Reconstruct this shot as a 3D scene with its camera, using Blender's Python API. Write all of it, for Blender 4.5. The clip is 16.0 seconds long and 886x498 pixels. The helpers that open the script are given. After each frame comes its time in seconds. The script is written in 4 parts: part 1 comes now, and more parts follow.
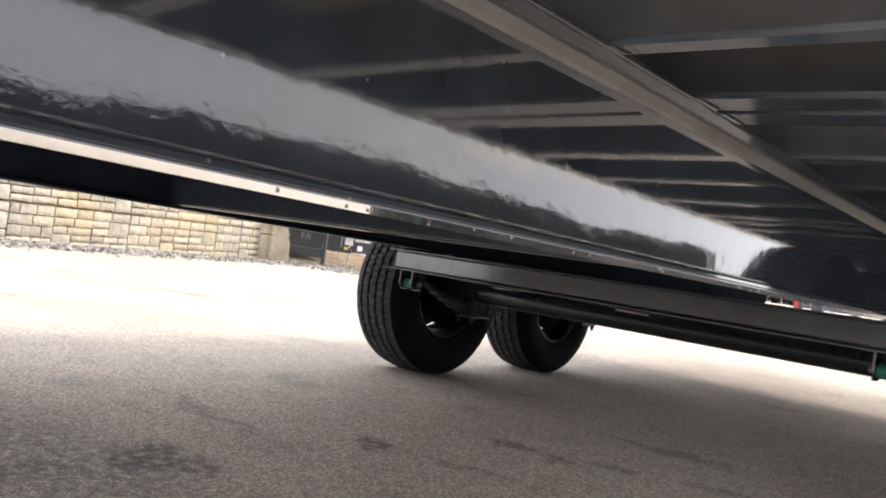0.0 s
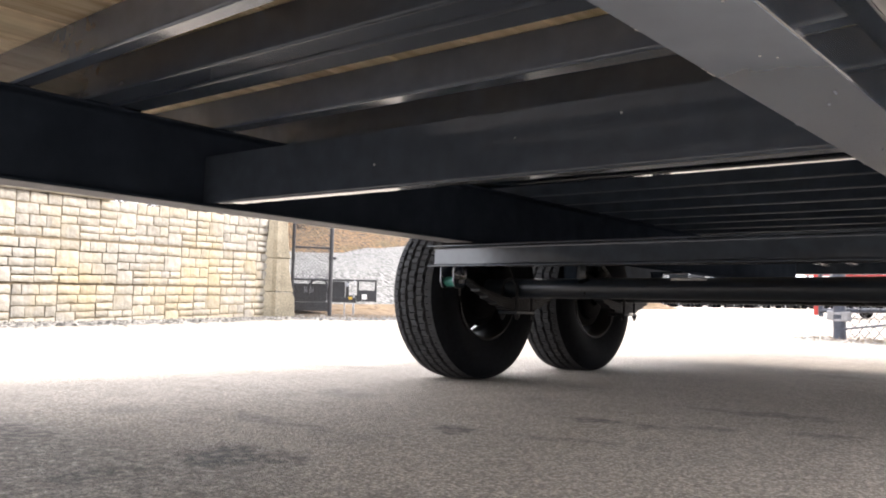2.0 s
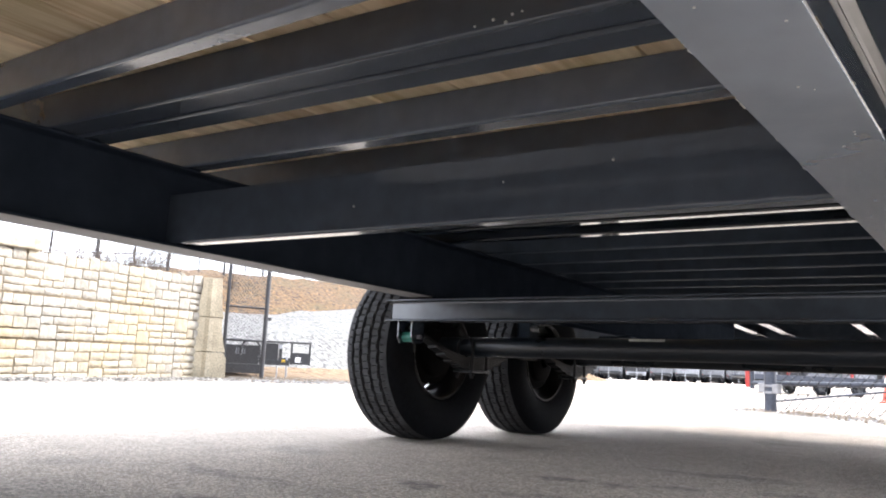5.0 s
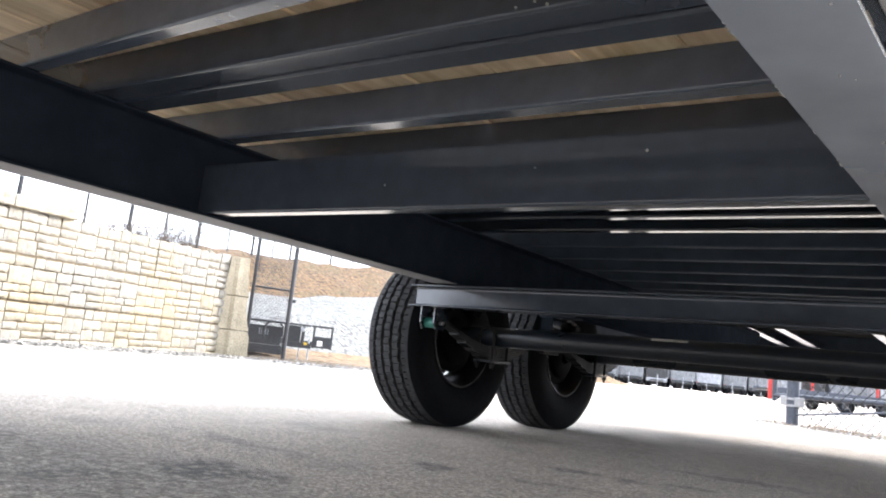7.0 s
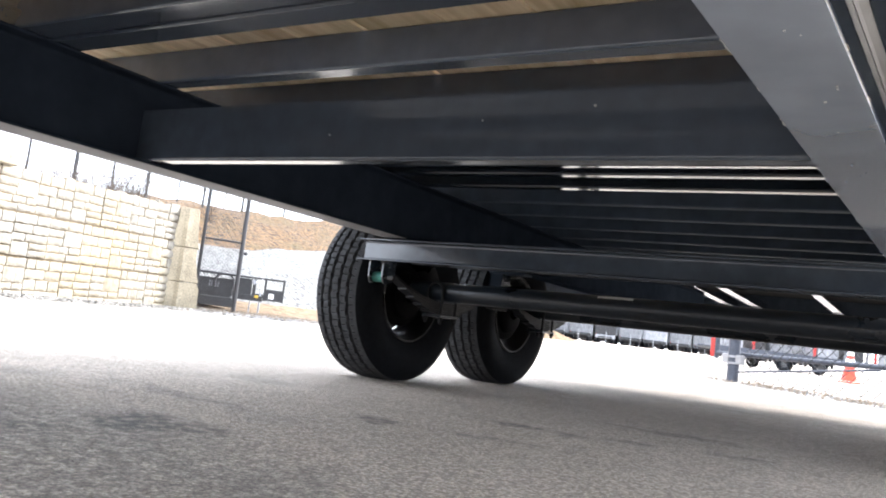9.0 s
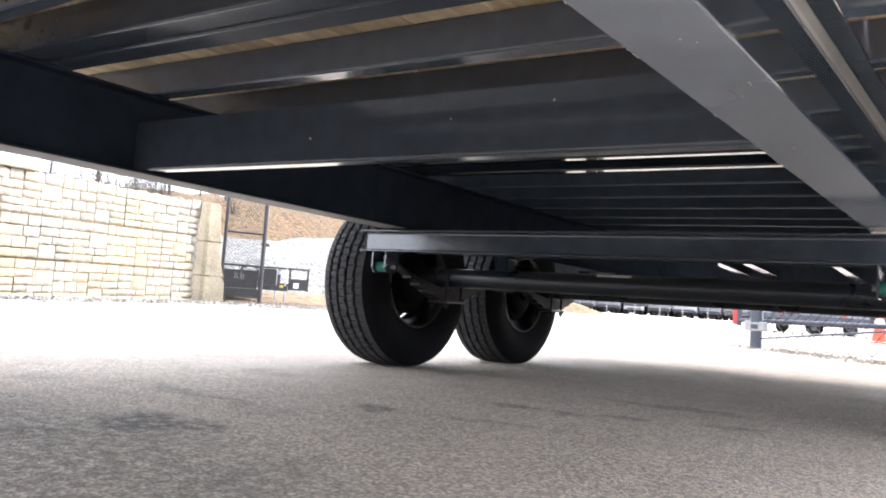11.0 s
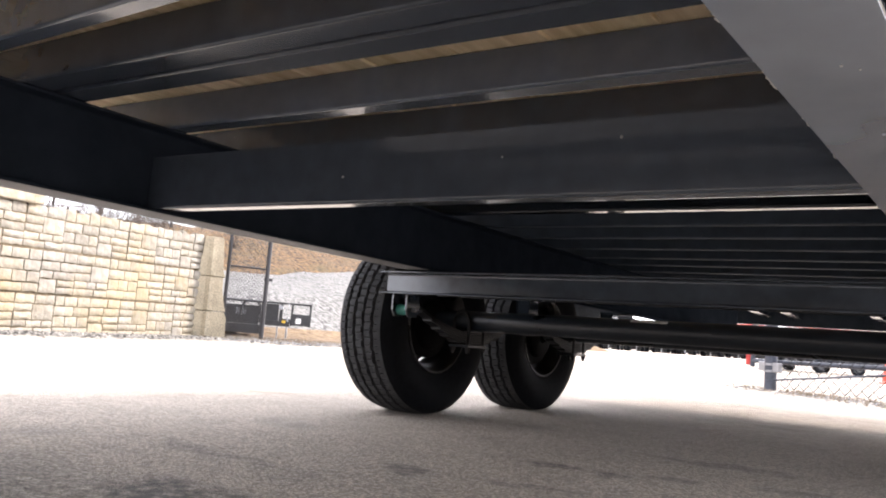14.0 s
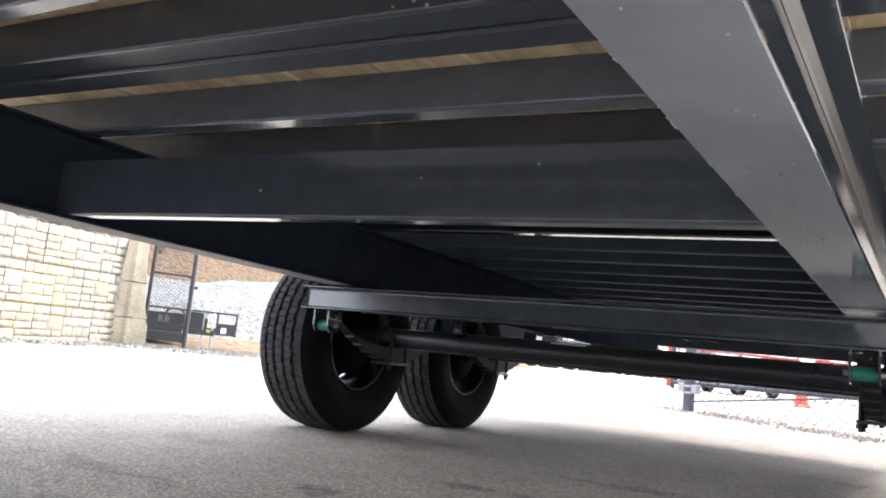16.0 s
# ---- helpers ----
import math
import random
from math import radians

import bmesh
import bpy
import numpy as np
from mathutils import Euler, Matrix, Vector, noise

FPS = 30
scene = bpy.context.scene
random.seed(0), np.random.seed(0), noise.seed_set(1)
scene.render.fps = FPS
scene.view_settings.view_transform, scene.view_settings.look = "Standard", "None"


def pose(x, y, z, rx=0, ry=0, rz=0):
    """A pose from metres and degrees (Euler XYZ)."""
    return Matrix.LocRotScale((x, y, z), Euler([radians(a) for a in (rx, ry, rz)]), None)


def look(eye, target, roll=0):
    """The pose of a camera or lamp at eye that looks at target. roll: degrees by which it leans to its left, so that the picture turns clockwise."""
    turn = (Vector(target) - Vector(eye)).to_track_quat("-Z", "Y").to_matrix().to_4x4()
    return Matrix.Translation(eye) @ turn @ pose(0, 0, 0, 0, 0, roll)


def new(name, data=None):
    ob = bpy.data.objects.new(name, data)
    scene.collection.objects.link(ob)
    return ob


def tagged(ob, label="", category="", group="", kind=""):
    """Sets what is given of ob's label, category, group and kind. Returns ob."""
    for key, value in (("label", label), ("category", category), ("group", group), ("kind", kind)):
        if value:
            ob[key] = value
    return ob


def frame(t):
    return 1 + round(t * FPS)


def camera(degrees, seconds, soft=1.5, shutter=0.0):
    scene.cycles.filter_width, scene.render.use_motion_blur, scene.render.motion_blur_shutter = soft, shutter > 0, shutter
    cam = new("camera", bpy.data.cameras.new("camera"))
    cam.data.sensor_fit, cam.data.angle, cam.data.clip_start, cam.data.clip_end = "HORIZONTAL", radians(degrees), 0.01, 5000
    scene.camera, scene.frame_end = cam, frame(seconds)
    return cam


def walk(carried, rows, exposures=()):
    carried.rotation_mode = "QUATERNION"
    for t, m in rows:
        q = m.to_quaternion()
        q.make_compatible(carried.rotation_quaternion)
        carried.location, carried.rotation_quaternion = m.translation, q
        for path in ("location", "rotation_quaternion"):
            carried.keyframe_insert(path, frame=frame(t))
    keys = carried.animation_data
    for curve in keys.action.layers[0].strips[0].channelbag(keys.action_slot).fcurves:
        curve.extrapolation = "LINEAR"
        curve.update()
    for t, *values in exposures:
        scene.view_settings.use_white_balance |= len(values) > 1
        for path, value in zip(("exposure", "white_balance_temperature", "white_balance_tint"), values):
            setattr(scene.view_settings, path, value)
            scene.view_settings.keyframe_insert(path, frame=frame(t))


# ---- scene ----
cam = camera(58.2, 16.0, soft=1.9)
PATH = [
    (0, (1.112, -0.972, 0.492), (-0.225, 0.515, 0.523), 8.2),
    (0.5, (0.992, -0.975, 0.372), (-0.326, 0.512, 0.593), 5.3),
    (1, (0.925, -0.963, 0.303), (-0.405, 0.503, 0.589), 2.8),
    (1.5, (0.913, -0.963, 0.29), (-0.43, 0.504, 0.496), 1.9),
    (2, (0.916, -0.975, 0.286), (-0.414, 0.511, 0.438), 1.3),
    (2.5, (0.898, -0.998, 0.255), (-0.397, 0.513, 0.456), 1.0),
    (3, (0.848, -1.035, 0.218), (-0.418, 0.495, 0.455), 1.2),
    (3.5, (0.824, -1.022, 0.215), (-0.382, 0.562, 0.405), 1.5),
    (4, (0.821, -0.99, 0.235), (-0.342, 0.619, 0.477), 1.7),
    (4.5, (0.822, -1.007, 0.244), (-0.357, 0.579, 0.556), 2.0),
    (7, (0.825, -1.009, 0.218), (-0.422, 0.525, 0.522), 6.3),
    (7.5, (0.824, -0.999, 0.22), (-0.408, 0.546, 0.527), 7.3),
    (8, (0.826, -0.984, 0.216), (-0.385, 0.578, 0.522), 7.7),
    (8.5, (0.818, -0.979, 0.216), (-0.341, 0.631, 0.464), 7.8),
    (11, (0.936, -0.98, 0.249), (-0.269, 0.609, 0.4), 4.1),
    (11.5, (0.956, -1.0, 0.198), (-0.33, 0.529, 0.297), 6.2),
    (12, (0.966, -0.999, 0.19), (-0.355, 0.503, 0.232), 6.4),
    (12.5, (0.923, -0.983, 0.235), (-0.386, 0.528, 0.306), 4.8),
    (13, (0.852, -0.96, 0.277), (-0.425, 0.567, 0.467), 3.7),
    (13.5, (0.799, -0.948, 0.277), (-0.454, 0.592, 0.518), 4.0),
    (14, (0.783, -0.921, 0.281), (-0.422, 0.657, 0.518), 4.5),
    (14.5, (0.781, -0.906, 0.283), (-0.36, 0.719, 0.521), 4.8),
    (15, (0.791, -0.895, 0.284), (-0.296, 0.766, 0.527), 4.9),
    (15.5, (0.803, -0.89, 0.281), (-0.261, 0.783, 0.543), 5.7),
    (16, (0.8, -0.897, 0.297), (-0.267, 0.769, 0.583), 5.9),
]
EXPOSURES = [(0, 1.2, 7200, 15), (0.5, 1.1, 7000, 15), (1.0, 1.35, 6750, 13), (1.5, 1.5, 6850, 14), (3.5, 1.48, 7300, 19), (4.7, 1.75, 6700, 15), (7, 1.8, 6450, 12), (8.5, 1.95, 6450, 12), (11, 1.92, 6600, 14),
             (11.5, 1.55, 6800, 15), (12, 1.25, 6900, 16), (12.5, 1.05, 7200, 20), (13.0, 1.08, 7200, 20), (13.5, 1.35, 7100, 19), (14.0, 1.5, 7000, 18), (14.5, 1.75, 6600, 14), (15.5, 1.86, 6500, 13), (16, 1.80, 6500, 13)]
walk(cam, [(t, look(eye, target, roll)) for t, eye, target, roll in PATH], EXPOSURES)

# ---- light ----
SUN_EL, SUN_AZ = 26.0, 22.0   # degrees: height, and bearing from +y towards +x
world = bpy.data.worlds.new("sky")
scene.world = world
world.use_nodes = True
wn, wl = world.node_tree.nodes, world.node_tree.links
wn.clear()
w_out, w_bg = wn.new("ShaderNodeOutputWorld"), wn.new("ShaderNodeBackground")
w_sky = wn.new("ShaderNodeTexSky")
w_sky.sky_type, w_sky.sun_disc = "NISHITA", False
w_sky.sun_elevation, w_sky.sun_rotation = radians(SUN_EL), radians(SUN_AZ)
w_sky.air_density, w_sky.dust_density = 1.0, 2.5
w_co, w_map, w_cloud, w_ramp = (wn.new(k) for k in ("ShaderNodeTexCoord", "ShaderNodeMapping", "ShaderNodeTexNoise", "ShaderNodeValToRGB"))
w_map.inputs["Scale"].default_value = (1.0, 1.0, 3.2)
w_cloud.inputs["Scale"].default_value, w_cloud.inputs["Detail"].default_value, w_cloud.inputs["Roughness"].default_value = 2.3, 8.0, 0.58
w_ramp.color_ramp.elements[0].position, w_ramp.color_ramp.elements[1].position = 0.22, 0.46
w_mix = wn.new("ShaderNodeMixRGB")
w_mix.inputs["Color2"].default_value = (9.8, 10.7, 12.0, 1)
wl.new(w_co.outputs["Generated"], w_map.inputs["Vector"])
wl.new(w_map.outputs["Vector"], w_cloud.inputs["Vector"])
wl.new(w_cloud.outputs["Fac"], w_ramp.inputs["Fac"])
wl.new(w_ramp.outputs["Color"], w_mix.inputs["Fac"])
wl.new(w_sky.outputs["Color"], w_mix.inputs["Color1"])
wl.new(w_mix.outputs["Color"], w_bg.inputs["Color"])
w_bg.inputs["Strength"].default_value = 0.13
wl.new(w_bg.outputs["Background"], w_out.inputs["Surface"])

sun = new("sun", bpy.data.lights.new("sun", "SUN"))
sun.data.energy, sun.data.angle, sun.data.color = 3.2, radians(9.0), (1.0, 0.96, 0.90)
az, el = radians(SUN_AZ), radians(SUN_EL)
sun.matrix_world = look((0, 0, 20), Vector((0, 0, 20)) - Vector((math.sin(az) * math.cos(el), math.cos(az) * math.cos(el), math.sin(el))))


# ---- materials ----
def material(name, base, rough=0.6, metal=0.0, tint=None, grain=30.0, amount=0.5, wear=3.0, bump=0.15, bump_scale=120.0,
             coat=0.0, distance=0.004, island=0.0, detail=6.0, rough_var=0.12, speck=0.0, spec=0.5, stain=None, coat_rough=0.08):
    """A surface with a fine grain, a broad stain and a fine relief."""
    m = bpy.data.materials.new(name)
    m.use_nodes = True
    n, l = m.node_tree.nodes, m.node_tree.links
    p = n["Principled BSDF"]
    p.inputs["Metallic"].default_value = metal
    p.inputs["Specular IOR Level"].default_value = spec
    p.inputs["Coat Weight"].default_value, p.inputs["Coat Roughness"].default_value = coat, coat_rough
    co = n.new("ShaderNodeTexCoord")
    fine, broad = n.new("ShaderNodeTexNoise"), n.new("ShaderNodeTexNoise")
    fine.inputs["Scale"].default_value, fine.inputs["Detail"].default_value = grain, detail
    broad.inputs["Scale"].default_value, broad.inputs["Detail"].default_value = wear, 5.0
    for k in (fine, broad):
        l.new(co.outputs["Object"], k.inputs["Vector"])
    mix = n.new("ShaderNodeMath")
    mix.operation = "ADD"
    l.new(fine.outputs["Fac"], mix.inputs[0])
    l.new(broad.outputs["Fac"], mix.inputs[1])
    ramp = n.new("ShaderNodeMapRange")
    ramp.inputs["From Min"].default_value, ramp.inputs["From Max"].default_value = 0.7, 1.3
    l.new(mix.outputs[0], ramp.inputs["Value"])
    col = n.new("ShaderNodeMixRGB")
    low = tuple(c * (1 - amount) for c in base)
    high = tint or tuple(min(1, c * (1 + 0.6 * amount)) for c in base)
    col.inputs["Color1"].default_value, col.inputs["Color2"].default_value = (*low, 1), (*high, 1)
    l.new(ramp.outputs["Result"], col.inputs["Fac"])
    last = col.outputs["Color"]
    if island:
        info = n.new("ShaderNodeObjectInfo")
        geo = n.new("ShaderNodeNewGeometry")
        add, frac = n.new("ShaderNodeMath"), n.new("ShaderNodeMath")
        add.operation, frac.operation = "ADD", "FRACT"
        l.new(info.outputs["Random"], add.inputs[0])
        l.new(geo.outputs["Random Per Island"], add.inputs[1])
        l.new(add.outputs[0], frac.inputs[0])
        span = n.new("ShaderNodeMapRange")
        span.inputs["To Min"].default_value, span.inputs["To Max"].default_value = 1 - island, 1 + island
        l.new(frac.outputs[0], span.inputs["Value"])
        hsv = n.new("ShaderNodeHueSaturation")
        sat = n.new("ShaderNodeMapRange")
        sat.inputs["To Min"].default_value, sat.inputs["To Max"].default_value = 1 + island, 1 - island
        l.new(info.outputs["Random"], sat.inputs["Value"])
        l.new(sat.outputs["Result"], hsv.inputs["Saturation"])
        l.new(span.outputs["Result"], hsv.inputs["Value"])
        l.new(last, hsv.inputs["Color"])
        last = hsv.outputs["Color"]
    if stain:
        # a second colour in broad patches, by place in the thing
        stn, srm, smx, sco = n.new("ShaderNodeTexNoise"), n.new("ShaderNodeMapRange"), n.new("ShaderNodeMixRGB"), n.new("ShaderNodeNewGeometry")
        stn.inputs["Scale"].default_value, stn.inputs["Detail"].default_value, stn.inputs["Roughness"].default_value = 0.9, 5.0, 0.6
        srm.inputs["From Min"].default_value, srm.inputs["From Max"].default_value, srm.inputs["To Max"].default_value = 0.47, 0.68, 0.48
        smx.inputs["Color2"].default_value = (*stain, 1)
        l.new(sco.outputs["Position"], stn.inputs["Vector"])
        l.new(stn.outputs["Fac"], srm.inputs["Value"])
        l.new(srm.outputs["Result"], smx.inputs["Fac"])
        l.new(last, smx.inputs["Color1"])
        last = smx.outputs["Color"]
    if speck:
        # sparse pale dust specks
        sv, st = n.new("ShaderNodeTexVoronoi"), n.new("ShaderNodeMapRange")
        sv.inputs["Scale"].default_value = 26.0
        st.inputs["From Min"].default_value, st.inputs["From Max"].default_value, st.inputs["To Max"].default_value = 0.055, 0.03, 0.55 * speck
        sm, gate_n, mul = n.new("ShaderNodeMixRGB"), n.new("ShaderNodeMapRange"), n.new("ShaderNodeMath")
        sm.inputs["Color2"].default_value = (0.45, 0.44, 0.42, 1)
        gate_n.inputs["From Min"].default_value, gate_n.inputs["From Max"].default_value = 0.50, 0.58
        mul.operation = "MULTIPLY"
        l.new(co.outputs["Object"], sv.inputs["Vector"])
        l.new(sv.outputs["Distance"], st.inputs["Value"])
        l.new(broad.outputs["Fac"], gate_n.inputs["Value"])
        l.new(st.outputs["Result"], mul.inputs[0])
        l.new(gate_n.outputs["Result"], mul.inputs[1])
        l.new(mul.outputs[0], sm.inputs["Fac"])
        l.new(last, sm.inputs["Color1"])
        last = sm.outputs["Color"]
    l.new(last, p.inputs["Base Color"])
    rr = n.new("ShaderNodeMapRange")
    rr.inputs["To Min"].default_value, rr.inputs["To Max"].default_value = max(0.02, rough - rough_var), min(1, rough + rough_var)
    l.new(broad.outputs["Fac"], rr.inputs["Value"])
    l.new(rr.outputs["Result"], p.inputs["Roughness"])
    if bump:
        b, bn = n.new("ShaderNodeBump"), n.new("ShaderNodeTexNoise")
        bn.inputs["Scale"].default_value, bn.inputs["Detail"].default_value = bump_scale, 4.0
        b.inputs["Strength"].default_value, b.inputs["Distance"].default_value = bump, distance
        l.new(co.outputs["Object"], bn.inputs["Vector"])
        l.new(bn.outputs["Fac"], b.inputs["Height"])
        l.new(b.outputs["Normal"], p.inputs["Normal"])
    return m


M = dict(
    steel=material("black_powder_coat", (0.029, 0.038, 0.051), 0.05, speck=0.6, grain=18, amount=0.3, wear=4, bump=0.10, bump_scale=45, distance=0.0022, coat=0.7, coat_rough=0.02, rough_var=0.04),
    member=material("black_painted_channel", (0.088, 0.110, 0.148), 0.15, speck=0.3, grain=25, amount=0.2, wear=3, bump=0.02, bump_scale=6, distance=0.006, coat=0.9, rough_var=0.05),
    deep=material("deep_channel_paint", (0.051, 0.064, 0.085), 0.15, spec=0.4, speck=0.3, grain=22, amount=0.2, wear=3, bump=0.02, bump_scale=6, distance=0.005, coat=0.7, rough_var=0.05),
    # pale copies for the flange undersides, with reflected light put into the colour
    lit_underside=material("lit_underside_paint", (0.190, 0.224, 0.278), 0.20, speck=0.6, grain=9, amount=0.2, wear=2.0, bump=0.03, bump_scale=20, coat=0.9, rough_var=0.10),
    lit_underside_dull=material("dull_lit_underside_paint", (0.27, 0.265, 0.27), 0.55, spec=0.2, grain=9, amount=0.2, wear=2.0, bump=0.03, bump_scale=20, rough_var=0.10),
    fillet=material("pale_fillet_paint", (0.150, 0.149, 0.148), 0.30, spec=0.5, grain=12, amount=0.25, wear=3.0, bump=0.04, bump_scale=30, rough_var=0.10),
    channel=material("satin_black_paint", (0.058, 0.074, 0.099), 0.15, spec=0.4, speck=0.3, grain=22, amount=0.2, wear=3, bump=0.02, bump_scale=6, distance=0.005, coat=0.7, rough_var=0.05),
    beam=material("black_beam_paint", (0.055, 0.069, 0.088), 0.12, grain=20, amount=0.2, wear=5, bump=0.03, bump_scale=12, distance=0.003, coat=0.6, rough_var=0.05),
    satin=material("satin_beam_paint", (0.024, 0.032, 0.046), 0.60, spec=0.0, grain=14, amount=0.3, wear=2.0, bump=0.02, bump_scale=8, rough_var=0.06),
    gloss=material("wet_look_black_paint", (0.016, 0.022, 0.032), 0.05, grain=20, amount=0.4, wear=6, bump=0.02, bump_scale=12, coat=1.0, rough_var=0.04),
    # dull copy of the black paint, with shade put into its finish
    shade_black=material("shade_black_paint", (0.050, 0.068, 0.094), 0.60, spec=0.12, grain=14, amount=0.3, wear=2.0, bump=0.03, bump_scale=12, rough_var=0.10),
    axle=material("black_axle_paint", (0.015, 0.020, 0.027), 0.30, grain=40, amount=0.3, bump=0.08, bump_scale=60),
    spring=material("dark_spring_steel", (0.013, 0.0135, 0.015), 0.5, spec=0.3, grain=60, amount=0.5, bump=0.2),
    tread=material("worn_tread_rubber", (0.042, 0.043, 0.046), 0.85, spec=0.25, grain=40, amount=0.5, wear=6, bump=0.3, bump_scale=160, distance=0.002),
    rubber=material("tyre_rubber", (0.0105, 0.0118, 0.0145), 0.75, spec=0.08, grain=50, amount=0.3, wear=5, bump=0.2, bump_scale=200, distance=0.002),
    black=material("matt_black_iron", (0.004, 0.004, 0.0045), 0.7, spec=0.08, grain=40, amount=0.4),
    rim=material("black_rim_paint", (0.012, 0.012, 0.013), 0.28, grain=30, amount=0.3, coat=0.4, bump=0),
    zinc=material("dull_zinc", (0.42, 0.42, 0.43), 0.4, metal=0.8, grain=60, amount=0.4, bump=0.1),
    bush=material("green_bushing", (0.015, 0.17, 0.13), 0.5, grain=40, amount=0.4),
    plate=material("aluminium_label", (0.62, 0.62, 0.60), 0.45, grain=50, amount=0.3),
    weld=material("weld_bead", (0.34, 0.35, 0.36), 0.4, grain=80, amount=0.5, bump=0.4),
    concrete=material("precast_concrete", (0.36, 0.31, 0.225), 0.85, grain=40, amount=0.45, wear=2.5, bump=0.4, bump_scale=60),
    stone=material("cast_limestone", (0.255, 0.230, 0.186), 0.88, stain=(0.37, 0.275, 0.125), tint=(0.35, 0.33, 0.29), grain=9, amount=0.35, wear=1.1, bump=0.7, bump_scale=24, distance=0.02, island=0.20),
    mortar=material("wall_joint", (0.125, 0.096, 0.060), 0.95, grain=30, amount=0.5, bump=0.5),
    fence=material("black_fence_coating", (0.016, 0.016, 0.02), 0.45, grain=40, amount=0.3),
    galv=material("galvanised_wire", (0.30, 0.30, 0.31), 0.45, metal=0.6, grain=60, amount=0.3),
    pipe=material("grey_blue_pipe", (0.055, 0.062, 0.082), 0.45, metal=0.3, grain=40, amount=0.4),
    orange=material("orange_plastic", (0.80, 0.09, 0.02), 0.4, grain=50, amount=0.2, tint=(0.9, 0.2, 0.1)),
    mirror=material("bright_steel_bar", (0.62, 0.63, 0.66), 0.10, metal=1.0, grain=20, amount=0.15, bump=0.03, bump_scale=20, rough_var=0.05),
    cone=material("deep_orange_vinyl", (0.62, 0.040, 0.006), 0.45, grain=30, amount=0.2),
    red=material("red_paint", (0.42, 0.025, 0.02), 0.4, grain=20, amount=0.35),
    grey=material("grey_trailer_paint", (0.165, 0.172, 0.185), 0.4, grain=12, amount=0.5),
    silver=material("silver_sheet", (0.30, 0.31, 0.33), 0.35, metal=0.4, grain=12, amount=0.4),
    dark=material("dark_trailer_paint", (0.020, 0.021, 0.024), 0.42, grain=15, amount=0.4),
    white=material("white_sticker", (0.75, 0.75, 0.75), 0.5, grain=30, amount=0.15),
    yellow=material("yellow_latch", (0.55, 0.36, 0.04), 0.5, grain=30, amount=0.3),
    grass=material("dry_grass", (0.23, 0.175, 0.12), 0.95, tint=(0.38, 0.31, 0.24), grain=60, amount=0.5, island=0.3, bump=0),
    rock=material("white_gravel", (0.20, 0.192, 0.18), 0.9, grain=30, amount=0.4, island=0.75, bump=0.3),
    twig=material("bare_twigs", (0.095, 0.074, 0.060), 0.9, grain=30, amount=0.4, bump=0),
)


